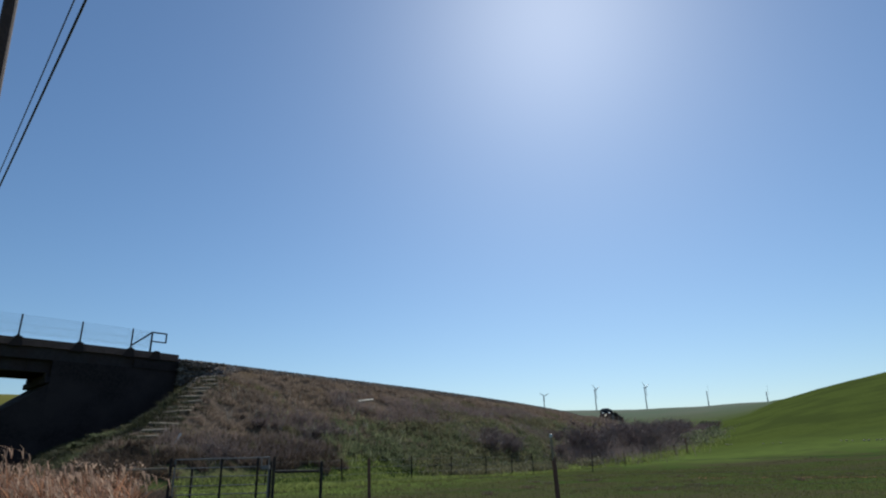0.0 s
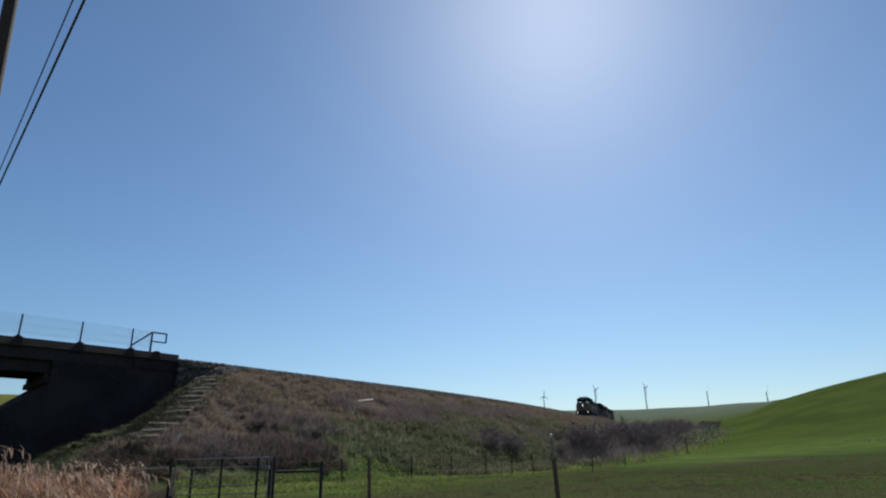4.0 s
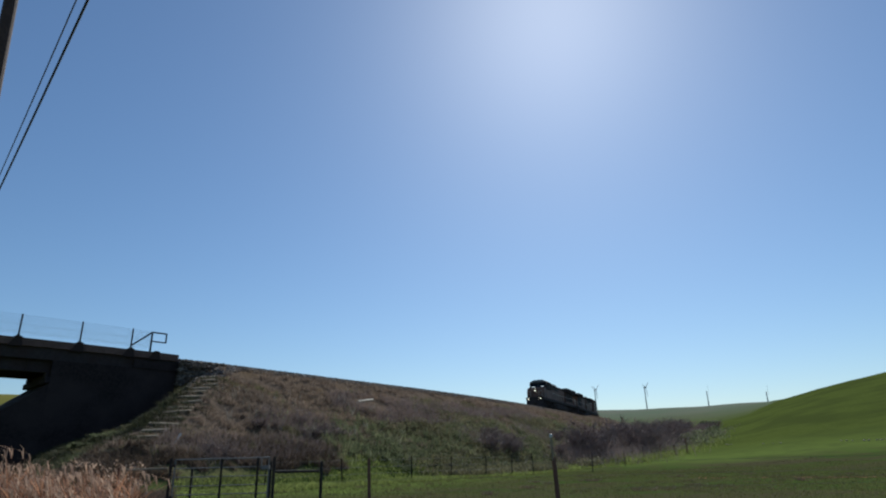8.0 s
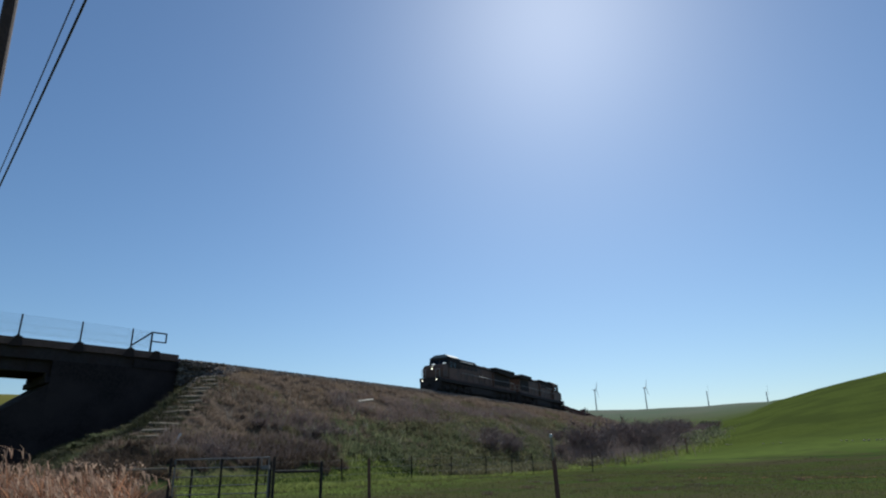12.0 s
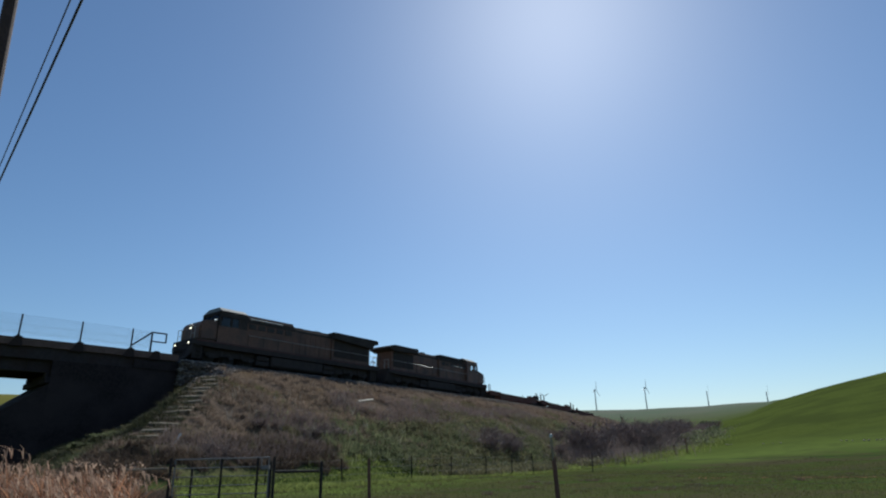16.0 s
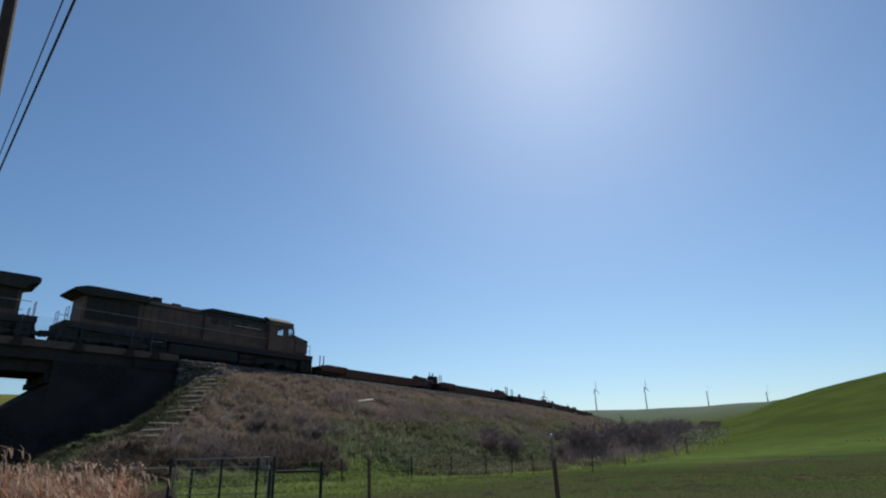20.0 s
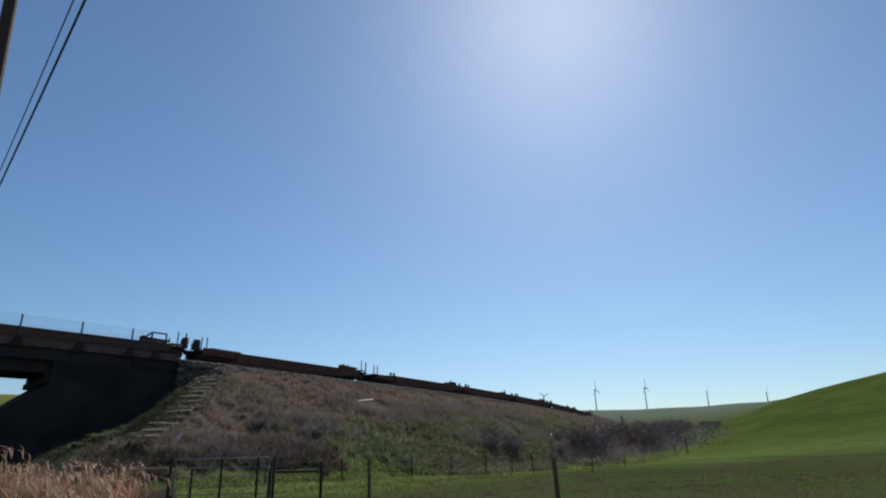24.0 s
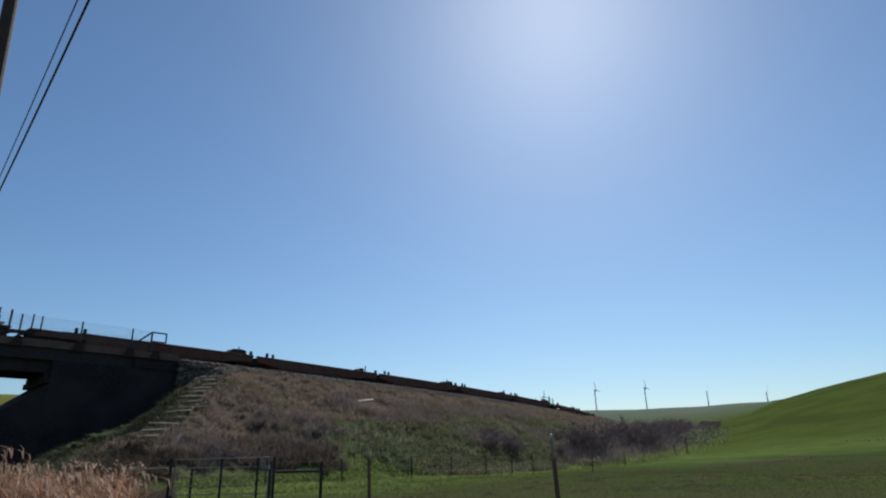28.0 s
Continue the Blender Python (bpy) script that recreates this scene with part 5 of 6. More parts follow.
def blades(p, h, w, lean, seed, wind=(0.0, 0.0), curl=0.5):
    """Arrays for n bent blades rooted at p (n x 3): five vertices each."""
    rng = np.random.RandomState(seed)
    n = len(p)
    a = rng.uniform(0, 2 * np.pi, n)
    hh = h * rng.uniform(0.55, 1.15, n)
    ww = w * rng.uniform(0.6, 1.2, n)
    d = np.stack([np.cos(a), np.sin(a)], -1)
    ln = rng.normal(0, lean, (n, 2)) + np.array(wind)
    side = np.stack([-d[:, 1], d[:, 0]], -1) * ww[:, None] / 2
    z = lambda k: np.full((n, 1), k)
    b0 = np.concatenate([p[:, :2] - side, p[:, 2:] - 0.05], 1)
    b1 = np.concatenate([p[:, :2] + side, p[:, 2:] - 0.05], 1)
    mid = p[:, :2] + ln * (hh * 0.5)[:, None] * (1 - curl)
    m0 = np.concatenate([mid - side * 0.8, (p[:, 2] + hh * 0.55)[:, None]], 1)
    m1 = np.concatenate([mid + side * 0.8, (p[:, 2] + hh * 0.55)[:, None]], 1)
    tp = np.concatenate([p[:, :2] + ln * hh[:, None], (p[:, 2] + hh * (1 - 0.2 * np.minimum(1, np.linalg.norm(ln, axis=1))))[:, None]], 1)
    v = np.stack([b0, b1, m0, m1, tp], 1).reshape(-1, 3)
    i = np.arange(n) * 5
    f = [[a, a + 1, a + 3, a + 2] for a in i.tolist()] + [[a + 2, a + 3, a + 4] for a in i.tolist()]
    return v, f, tp


def leaves(c, size, seed):
    """One bent diamond leaf at every place of c."""
    rng = np.random.RandomState(seed)
    n = len(c)
    u = rng.normal(0, 1, (n, 3))
    u /= np.linalg.norm(u, axis=1)[:, None]
    t = np.cross(u, rng.normal(0, 1, (n, 3)))
    t /= np.linalg.norm(t, axis=1)[:, None]
    s = size * rng.uniform(0.5, 1.3, n)[:, None]
    v = np.stack([c - u * s, c + t * s * 0.45, c + u * s, c - t * s * 0.45], 1).reshape(-1, 3)
    f = (np.arange(n)[:, None] * 4 + np.arange(4)).tolist()
    return v, f


def patchy(x, y, scale, seed, level):
    return vnoise(x, y, scale, seed) * 0.7 + vnoise(x, y, scale * 0.35, seed + 3) * 0.3 > level


rng = np.random.RandomState(21)
# tall dry reed grass before the abutment
n = 15000
x = rng.uniform(-17, -4.5, n)
y = rng.uniform(10.2, 15.5, n)
az = np.degrees(np.arctan2(x, y))
keep = (az < -25.7 - np.clip(y - 12, 0, 4) * 0.7 + 0.8 * vnoise(x, y, 0.7, 14)) & (az > -48)
x, y, az = x[keep], y[keep], az[keep]
h = 1.40 - 0.026 * (az + 40) + vnoise(x, y, 1.2, 4) * 0.36
v, f, tips = blades(np.stack([x, y, ground_z(x, y)], -1), h, 0.034, 0.46, 5, (-0.5, 0.0))
tagged(from_arrays("dry_reed_grass", v, f, "straw"), "tall pinkish dry reed grass blown to one side", "tall grass", kind="stuff")
# a paler set of blades carries the reeds' sunlit highlights as colour
k = rng.rand(len(tips)) < 0.14
v, f, _ = blades(np.stack([x, y, ground_z(x, y)], -1)[k], h[k] * 1.02, 0.042, 0.5, 9, (-0.66, 0.0))
tagged(from_arrays("pale_reed_leaves", v, f, "plume"), "broad reed leaves, sunlit highlights in their pale colour, among darker stems", "tall grass", kind="stuff")
# seed heads: slim tapering sprays that droop to one side
k = rng.rand(len(tips)) < 0.12
tp = tips[k]
v, f, _ = blades(np.repeat(tp, 4, axis=0), 0.24, 0.022, 0.4, 6, (-1.0, 0.0))
tagged(from_arrays("reed_plumes", v, f, "plume"), "pale feathery seed heads of dry reed grass", "seed heads", kind="stuff")

# a thin stand of taller seed stalks between the reeds and the gate
r2 = np.random.RandomState(71)
az, d = np.radians(r2.uniform(-36, -26.0, 360)), r2.uniform(18.6, 26.0, 360)
x, y = d * np.sin(az), d * np.cos(az)
v, f, tips = blades(np.stack([x, y, ground_z(x, y)], -1), 1.25, 0.024, 0.2, 72)
tagged(from_arrays("seed_stalks", v, f, "straw"), "thin brown weed stalks standing beyond the reeds", "dry stalks", kind="stuff")
k = r2.rand(len(tips)) < 0.4
v, f = leaves(np.repeat(tips[k], 5, axis=0) + r2.normal(0, 0.045, (int(k.sum()) * 5, 3)), 0.045, 73)
tagged(from_arrays("stalk_heads", v, f, "plume"), "pale seed heads on the thin stalks", "seed heads", kind="stuff")

# withered undergrowth round their feet
def top_z(x, y):
    """Height of the ground or the bank, whichever lies uppermost."""
    s, lat = track_coords(x, y)
    return np.maximum(ground_z(x, y), np.where(np.abs(lat) < 26.8, bank_z(s, lat), -9.0))


az, d = np.radians(r2.uniform(-36, -23.4, 9000)), r2.uniform(18.6, 27.5, 9000)
x, y = d * np.sin(az), d * np.cos(az)
v, f, _ = blades(np.stack([x, y, top_z(x, y)], -1), 0.6 * (0.7 + 0.5 * vnoise(x, y, 1.4, 83)), 0.045, 0.5, 85)
tagged(from_arrays("withered_undergrowth", v, f, "understorey"), "withered brown undergrowth between reeds and gate", "dry grass", kind="stuff")


def bank_points(n, s0, s1, l0, l1, seed):
    r = np.random.RandomState(seed)
    s, lat = r.uniform(s0, s1, n), r.uniform(l0, l1, n)
    p = on_track(s, lat)
    z = bank_z(s, lat)
    g = ground_z(p[:, 0], p[:, 1])
    p[:, 2] = np.maximum(z, g)
    return s, lat, p, z > g - 0.1


def tussocks(c, count, h, radius, width, seed, downhill=0.0):
    """Clumps of blades that splay from each centre."""
    r = np.random.RandomState(seed)
    n = len(c)
    rad = radius * r.uniform(0.6, 1.5, n)
    k = np.repeat(np.arange(n), count)
    off = r.normal(0, 0.5, (n * count, 2)) * rad[k][:, None]
    p = c[k].copy()
    p[:, :2] += off
    hh = (h * r.uniform(0.6, 1.5, n))[k] * np.clip(1.15 - np.linalg.norm(off, axis=1) / (rad[k] * 2.2), 0.35, 1.15)
    v, f, tips = blades(p, hh, width, 0.3, seed + 1, (0.0, -downhill))
    # outer blades lean out
    v = v.reshape(-1, 5, 3)
    v[:, 2:4, :2] += off[:, None, :] * 0.35
    v[:, 4, :2] += off * 0.9
    return v.reshape(-1, 3), f


PATCHES = ((11.0, -13.2, 3.4, 2.0), (4.5, -16.6, 4.5, 1.5), (8.5, -16.6, 2.5, 1.3), (29.3, -14.8, 4.2, 2.2), (27.0, -9.0, 4.0, 1.8), (35, -8.6, 6, 1.8), (24, -11.0, 5.0, 1.6), (21, -8.0, 4.0, 1.3), (47, -8.5, 6, 1.6), (18.5, -9.2, 2.0, 1.2), (42, -13, 4, 2.0))


def brush_field(s, lat):
    """How deep a place lies in the patches of leafless brush."""
    w = np.full(np.shape(s), -1.0)
    for a, b, ra, rb in PATCHES:
        w = np.maximum(w, 1 - ((s - a) / ra) ** 2 - ((lat - b) / rb) ** 2)
    return w


s, lat, p, ok = bank_points(60000, -8, 95, -22, -3.3, 31)
keep = ok & ((s > 8.5) | (lat < -4.0)) & (((lat + 5.7) * 0.62 - (s - 8.5) * 0.784 < 2.2) | (s > 9.5)) & (patchy(p[:, 0], p[:, 1], 2.2, 11, -0.35)) & (p[:, 2] > 1.5)
v, f, _ = blades(p[keep], 0.26, 0.035, 0.45, 32)
tagged(from_arrays("dead_bank_grass", v, f, "brown"), "matted brown dead grass over the bank", "dry grass", kind="stuff")


def clear_of_steps(s, lat):
    (sa, la), (sb, lb) = STEP_LINE
    q = np.clip(((s - sa) * (sb - sa) + (lat - la) * (lb - la)) / ((sb - sa) ** 2 + (lb - la) ** 2), 0, 1)
    return (np.hypot(s - sa - q * (sb - sa), lat - la - q * (lb - la)) > 0.9) & ((np.abs(s - 21.2) > 2.0) | (np.abs(lat + 8.3) > 0.8))


# tussocks: brown over most of the slope, olive in patches
s, lat, p, ok = bank_points(6500, -8, 95, -20.5, -4.0, 33)
tone = vnoise(p[:, 0], p[:, 1], 3.4, 19) + vnoise(p[:, 0], p[:, 1], 1.1, 20) * 0.5 + 0.3 * smooth01(14, 34, s) - 0.25 * smooth01(5.2, 6.8, p[:, 2])
ok = ok & ((s > 9.5) | (lat < -5.2)) & clear_of_steps(s, lat) & (p[:, 2] > 1.9)
keep = ok & (tone < 0.4) & (((lat + 5.7) * 0.62 - (s - 8.5) * 0.784 < 0.9) | (s > 9.5))
v, f = tussocks(p[keep], 24, 0.36, 0.26, 0.036, 34, 0.25)
tagged(from_arrays("brown_tussocks", v, f, "brown"), "rough brown grass tussocks all over the bank", "tussocks", kind="stuff")
keep = ok & (tone >= 0.4) & (p[:, 2] < 7.0)
v, f = tussocks(p[keep], 24, 0.38, 0.28, 0.04, 36, 0.2)
tagged(from_arrays("olive_tussocks", v, f, "weed"), "dull olive grass tussocks in patches on the bank", "tussocks", kind="stuff")
# leafless brush, a haze of thin purple stems
s, lat, p, ok = bank_points(64000, -5, 52, -19, -6.5, 38)
keep = ok & clear_of_steps(s, lat) & (brush_field(s, lat) + 0.5 * vnoise(p[:, 0], p[:, 1], 0.9, 23) > 0.15) & (rng.rand(len(s)) < 0.85)
v, f, tp = blades(p[keep], 0.85, 0.022, 0.5, 39, curl=0.3)
tagged(from_arrays("leafless_brush", v, f, "twig"), "soft grey-purple haze of leafless brush stems", "brush", kind="stuff")
# rich grass at the foot of the bank, behind gate and fence
s, lat, p, ok = bank_points(60000, -6, 75, -24, -17.0, 49)
keep = (p[:, 2] + 0.35 * vnoise(p[:, 0], p[:, 1], 1.6, 25) < 1.75 - 0.75 * smooth01(10.0, 6.5, s)) & (np.arctan2(p[:, 0], p[:, 1]) > radians(-23.6))
v, f, _ = blades(p[keep], 0.2, 0.04, 0.55, 50)
tagged(from_arrays("lush_grass", v, f, "lush"), "bright green rank grass along the bank foot", "grass", kind="stuff")
# withered growth along the bank foot behind the gate
s, lat, p, ok = bank_points(34000, -5, 10.5, -20.2, -14.6, 57)
foot = 0.92 - 0.35 * smooth01(1.0, -2.5, s) + 0.28 * vnoise(p[:, 0], p[:, 1], 1.5, 58) + 0.2 * vnoise(p[:, 0], p[:, 1], 0.5, 59)
keep = (p[:, 2] > foot) & (p[:, 2] < 2.6) & clear_of_steps(s, lat) & patchy(p[:, 0], p[:, 1], 1.6, 60, -0.25)
v, f, _ = blades(p[keep], 0.42, 0.04, 0.6, 61)
tagged(from_arrays("withered_foot_growth", v, f, "understorey"), "withered grey-brown growth along the bank foot", "dry grass", kind="stuff")
# broad green weeds low on the bank
s, lat, p, ok = bank_points(26000, 9, 85, -23, -6.5, 41)
w = smooth01(10, 22, s) * 0.55 + smooth01(-8, -16, lat) * 0.45 + vnoise(p[:, 0], p[:, 1], 3.0, 12) * 0.5
keep = (w > 0.8) & (p[:, 2] < 5.4)
v, f, _ = blades(p[keep], 0.55, 0.075, 0.5, 42)
tagged(from_arrays("green_weeds", v, f, "weed"), "rank green weeds low on the bank", "weeds", kind="stuff")
c = p[keep]
c = np.repeat(c, 4, axis=0) + np.random.RandomState(43).normal(0, 0.22, (len(c) * 4, 3)) * np.array([1, 1, 0.7]) + np.array([0, 0, 0.3])
v, f = leaves(c, 0.10, 44)
tagged(from_arrays("weed_leaves", v, f, "weed"), "broad green weed leaves on the bank", "weeds", kind="stuff")
s, lat, p, ok = bank_points(4200, 8, 60, -20, -9, 47)
keep = patchy(p[:, 0], p[:, 1], 2.0, 15, 0.12) & (p[:, 2] < 5.2)
v, f, _ = blades(p[keep], 0.5, 0.04, 0.5, 48)
tagged(from_arrays("pale_weeds", v, f, "pale_weed"), "pale green clumps of tall weeds on the bank", "weeds", kind="stuff")
# tall pale green weeds where the brush gives way
s, lat, p, ok = bank_points(1500, -7, 50, -18.5, -9.5, 57)
w = np.maximum(1 - ((s - 17) / 7.0) ** 2 - ((lat + 15) / 3.4) ** 2, np.maximum(1 - ((s - 33) / 9.0) ** 2 - ((lat + 14.5) / 3.4) ** 2, 0.35 - ((s + 2.0) / 5.0) ** 2 - ((lat + 13.5) / 5.0) ** 2))
keep = (w + 0.4 * vnoise(p[:, 0], p[:, 1], 1.4, 29) > 0.2) & clear_of_steps(s, lat)
v, f = tussocks(p[keep], 26, 0.6, 0.34, 0.045, 58)
tagged(from_arrays("tall_weeds", v, f, "bush"), "tall leafy green weeds in drifts on the bank", "weeds", kind="stuff")
# low growth between steps and wing wall, its dark colour standing in for shade
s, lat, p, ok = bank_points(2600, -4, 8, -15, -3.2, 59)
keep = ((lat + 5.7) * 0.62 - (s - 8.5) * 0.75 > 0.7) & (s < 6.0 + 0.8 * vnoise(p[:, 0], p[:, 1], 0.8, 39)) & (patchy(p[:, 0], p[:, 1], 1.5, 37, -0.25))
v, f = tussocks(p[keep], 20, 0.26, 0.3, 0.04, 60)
tagged(from_arrays("shaded_weeds", v, f, "dim_weed"), "low weeds beside the wing wall, shade in their dark green", "weeds", kind="stuff")
# tufts over the steps' ends; their dark colour stands in for gap shade
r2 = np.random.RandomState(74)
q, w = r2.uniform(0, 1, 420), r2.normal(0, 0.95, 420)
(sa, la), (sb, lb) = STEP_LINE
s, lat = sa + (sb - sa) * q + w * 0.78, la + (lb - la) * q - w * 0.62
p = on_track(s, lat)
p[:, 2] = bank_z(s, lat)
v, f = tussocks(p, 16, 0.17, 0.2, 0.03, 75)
tagged(from_arrays("step_tufts", v, f, "dim_weed"), "weed tufts over the timber steps, gap shade in their colour", "weeds", kind="stuff")
# tall dry grass along the edge of the ballast at the bend
s, lat, p, ok = bank_points(16000, 84, 150, -6.6, -3.4, 66)
v, f, _ = blades(p, 1.45 * smooth01(84, 112, s) * (0.85 + 0.3 * vnoise(p[:, 0], p[:, 1], 2.5, 38)) + 0.15, 0.07, 0.3, 67)
tagged(from_arrays("bend_grass", v, f, "brown"), "tall dry brown grass along the ballast at the bend", "dry grass", kind="stuff")
# pale dry stalks standing on the bank
s, lat, p, ok = bank_points(130, 4, 60, -18.5, -8, 45)
p = p[clear_of_steps(s, lat)]
v, f = tussocks(p, 7, 0.75, 0.2, 0.03, 46)
tagged(from_arrays("pale_stalks", v, f, "grey_stalk"), "scattered pale dry stalks standing on the bank", "dry stalks", kind="stuff")
# turf round the fences
x, y = rng.uniform(-14, 30, 90000), rng.uniform(16.5, 46, 90000)
keep = (np.abs(np.degrees(np.arctan2(x, y))) < 40)
x, y = x[keep], y[keep]
ss, ll = track_coords(x, y)
keep = ll < -17
x, y = x[keep], y[keep]
v, f, _ = blades(np.stack([x, y, ground_z(x, y)], -1), 0.075, 0.02, 0.7, 52)
tagged(from_arrays("turf_grass", v, f, "turf"), "short green turf blades in the paddock", "grass", kind="stuff")


x, y = rng.uniform(-8, 34, 5200), rng.uniform(18.5, 50, 5200)
keep = (np.abs(np.degrees(np.arctan2(x, y))) < 40) & patchy(x * 0.6, y * 1.3, 2.2, 28, 0.2)
x, y = x[keep], y[keep]
ss, ll = track_coords(x, y)
keep = ll < -19.5
x, y = x[keep], y[keep]
p = np.stack([x, y, ground_z(x, y)], -1)
v, f = tussocks(p, 14, 0.10, 0.16, 0.022, 54)
tagged(from_arrays("paddock_tufts", v, f, "tuft"), "low brown dead tufts in the grazed paddock", "tufts", kind="stuff")

# a few dead weed clumps left standing in the grazed turf
c = np.array([(6.5, 29.5), (6.9, 29.8), (4.4, 28.1), (4.0, 29.4), (1.3, 22.1), (7.0, 22.0), (14.6, 26.3), (11.4, 32.4), (16.0, 34.5), (9.5, 25.0), (19.5, 31.0), (3.0, 24.5)])
p = np.repeat(np.column_stack([c, ground_z(c[:, 0], c[:, 1])]), 3, axis=0)
p[:, :2] += np.random.RandomState(76).normal(0, 0.28, (len(p), 2))
v, f = tussocks(p, 40, 0.12, 0.26, 0.02, 77)
tagged(from_arrays("dead_weed_clumps", v, f, "understorey"), "low dead brown weed clumps in the paddock turf", "tufts", kind="stuff")


# ---- shrubs ----
def shrub_meshes(kind, seed, height, spread):
    r = np.random.RandomState(seed)
    tv, tf, ends = [], [], []

    def twig(a, b, ra, rb):
        d = b - a
        d = d / (np.linalg.norm(d) + 1e-9)
        u = np.cross(d, [0.3, 0.5, 0.8])
        u /= np.linalg.norm(u) + 1e-9
        w = np.cross(d, u)
        k = len(tv)
        for q, rr in ((a, ra), (b, rb)):
            for j in range(3):
                g = j * 2.0944
                tv.append((q + (u * math.cos(g) + w * math.sin(g)) * rr).tolist())
        for j in range(3):
            tf.append([k + j, k + (j + 1) % 3, k + 3 + (j + 1) % 3, k + 3 + j])
    for _ in range(16):
        a0 = r.uniform(0, 6.283)
        root = np.array([math.cos(a0), math.sin(a0), 0]) * r.uniform(0, 0.3) * spread
        tip = root + np.array([math.cos(a0) * spread * r.uniform(0.2, 1.0), math.sin(a0) * spread * r.uniform(0.2, 1.0), height * r.uniform(0.6, 1.05)])
        mid = (root + tip) / 2 + r.normal(0, 0.12 * spread, 3)
        twig(root, mid, 0.026, 0.016)
        twig(mid, tip, 0.016, 0.006)
        for _ in range(9):
            q = r.uniform(0.15, 1)
            st = root + (mid - root) * q * 2 if q < 0.5 else mid + (tip - mid) * (q - 0.5) * 2
            e = st + r.normal(0, 0.26, 3) * np.array([spread, spread, height * 0.45]) + np.array([0, 0, 0.1 * height])
            e[2] = max(e[2], 0.05)
            twig(st, e, 0.012, 0.005)
            ends.append(e)
            for _ in range(5):
                e2 = e + r.normal(0, 0.15, 3) * np.array([spread, spread, height * 0.5])
                e2[2] = max(e2[2], 0.03)
                twig(st + (e - st) * r.uniform(0.3, 1), e2, 0.009, 0.004)
                ends.append(e2)
    ends = np.array(ends)
    n_leaf = {"bare": 1, "green": 7}[kind]
    c = np.repeat(ends, n_leaf, axis=0) + r.normal(0, 0.10 * spread, (len(ends) * n_leaf, 3))
    c[:, 2] = np.maximum(c[:, 2], 0.03)
    lv, lf = leaves(c, {"bare": 0.035, "green": 0.085}[kind], seed + 1)
    lm = bpy.data.meshes.new("leaves")
    lm.from_pydata(lv.tolist(), [], lf)
    lm.materials.append(M[{"bare": "twig", "green": "bush"}[kind]])
    tm = bpy.data.meshes.new("branchwork")
    tm.from_pydata(tv, [], tf)
    tm.materials.append(M["twig"])
    return tm, lm


SHRUBS = {k: [shrub_meshes(k, sd + i, 1.0, 0.75) for i in range(3)] for k, sd in (("bare", 100), ("green", 300))}
LABELS = {"bare": "leafless purple-brown thicket shrub at the bank foot", "green": "low leafy green bush among dry grass"}
rs = np.random.RandomState(77)


def shrub(kind, x, y, z, sx, sz):
    top = thing("shrub", pose(x, y, z - 0.05, 0, 0, rs.uniform(0, 360)), label=LABELS[kind], category="shrub", group="shrubs of the bank")
    top.scale = (sx, sx, sz)
    tm, lm = SHRUBS[kind][rs.randint(3)]
    for nm, me in (("branchwork", tm), ("foliage", lm)):
        ob = new(nm, me)
        ob.parent = top


# the thicket along the boundary, between the paddock and the far bend
for q in np.linspace(0, 1, 30):
    x, y = 11.5 + 34 * q + rs.uniform(-2.5, 3.5), 60 + 62 * q + rs.uniform(-5, 4)
    k = "bare" if rs.rand() < 0.9 else "green"
    shrub(k, x, y, gz(x, y), rs.uniform(2.0, 3.2), rs.uniform(2.4, 3.3) * (1.0 + 0.25 * math.sin(q * math.pi) - 0.15 * q))
for q in np.linspace(0, 1, 22):
    x, y = 27 + 33 * q + rs.uniform(-2, 2), 94 + 44 * q + rs.uniform(-3, 3)
    shrub("green" if rs.rand() < 0.2 else "bare", x, y, gz(x, y), rs.uniform(1.7, 2.4), rs.uniform(1.1, 1.7))
q = rs.rand(26000)
x, y = 11.0 + 36 * q + rs.normal(0, 2.6, len(q)), 59.5 + 65 * q + rs.normal(0, 3.4, len(q))
h = 2.85 * (1.0 + 0.3 * np.sin(q * math.pi) - 0.2 * q) * (0.62 + 0.42 * vnoise(x, y, 1.7, 33))
v, f, _ = blades(np.stack([x, y, ground_z(x, y)], -1), h, 0.03, 0.5, 63, curl=0.2)
tagged(from_arrays("thicket_stems", v, f, "twig"), "dense grey-purple leafless stems of the thicket", "brush", kind="stuff")
q = rs.rand(9000)
x, y = 31.0 + 17 * q + rs.normal(0, 1.4, len(q)), 84 + 30 * q + rs.normal(0, 2.0, len(q))
v, f = leaves(np.stack([x, y, ground_z(x, y) + 1.7 * np.clip(0.6 + 0.6 * vnoise(x, y, 2.2, 35), 0.1, 1) * rs.rand(len(q)) ** 0.5], -1), 0.17, 65)
tagged(from_arrays("thicket_edge_weeds", v, f, "bush"), "tall leafy green weeds at the end of the thicket", "weeds", kind="stuff")
q = rs.rand(9000)
x, y = 14.0 + 26 * q + rs.normal(0, 1.6, len(q)), 57 + 41 * q + rs.normal(0, 1.6, len(q))
v, f, _ = blades(np.stack([x, y, ground_z(x, y)], -1), 0.6, 0.07, 0.4, 64)
tagged(from_arrays("verge_grass", v, f, "lush"), "bright green rank grass along the thicket", "grass", kind="stuff")
for az, d in ((15.8, 128), (16.6, 132), (17.3, 126), (18.0, 134), (18.7, 130), (19.6, 127)):
    x, y = d * math.sin(radians(az)), d * math.cos(radians(az))
    shrub("green", x, y, gz(x, y), rs.uniform(1.8, 2.6), rs.uniform(1.3, 1.9))
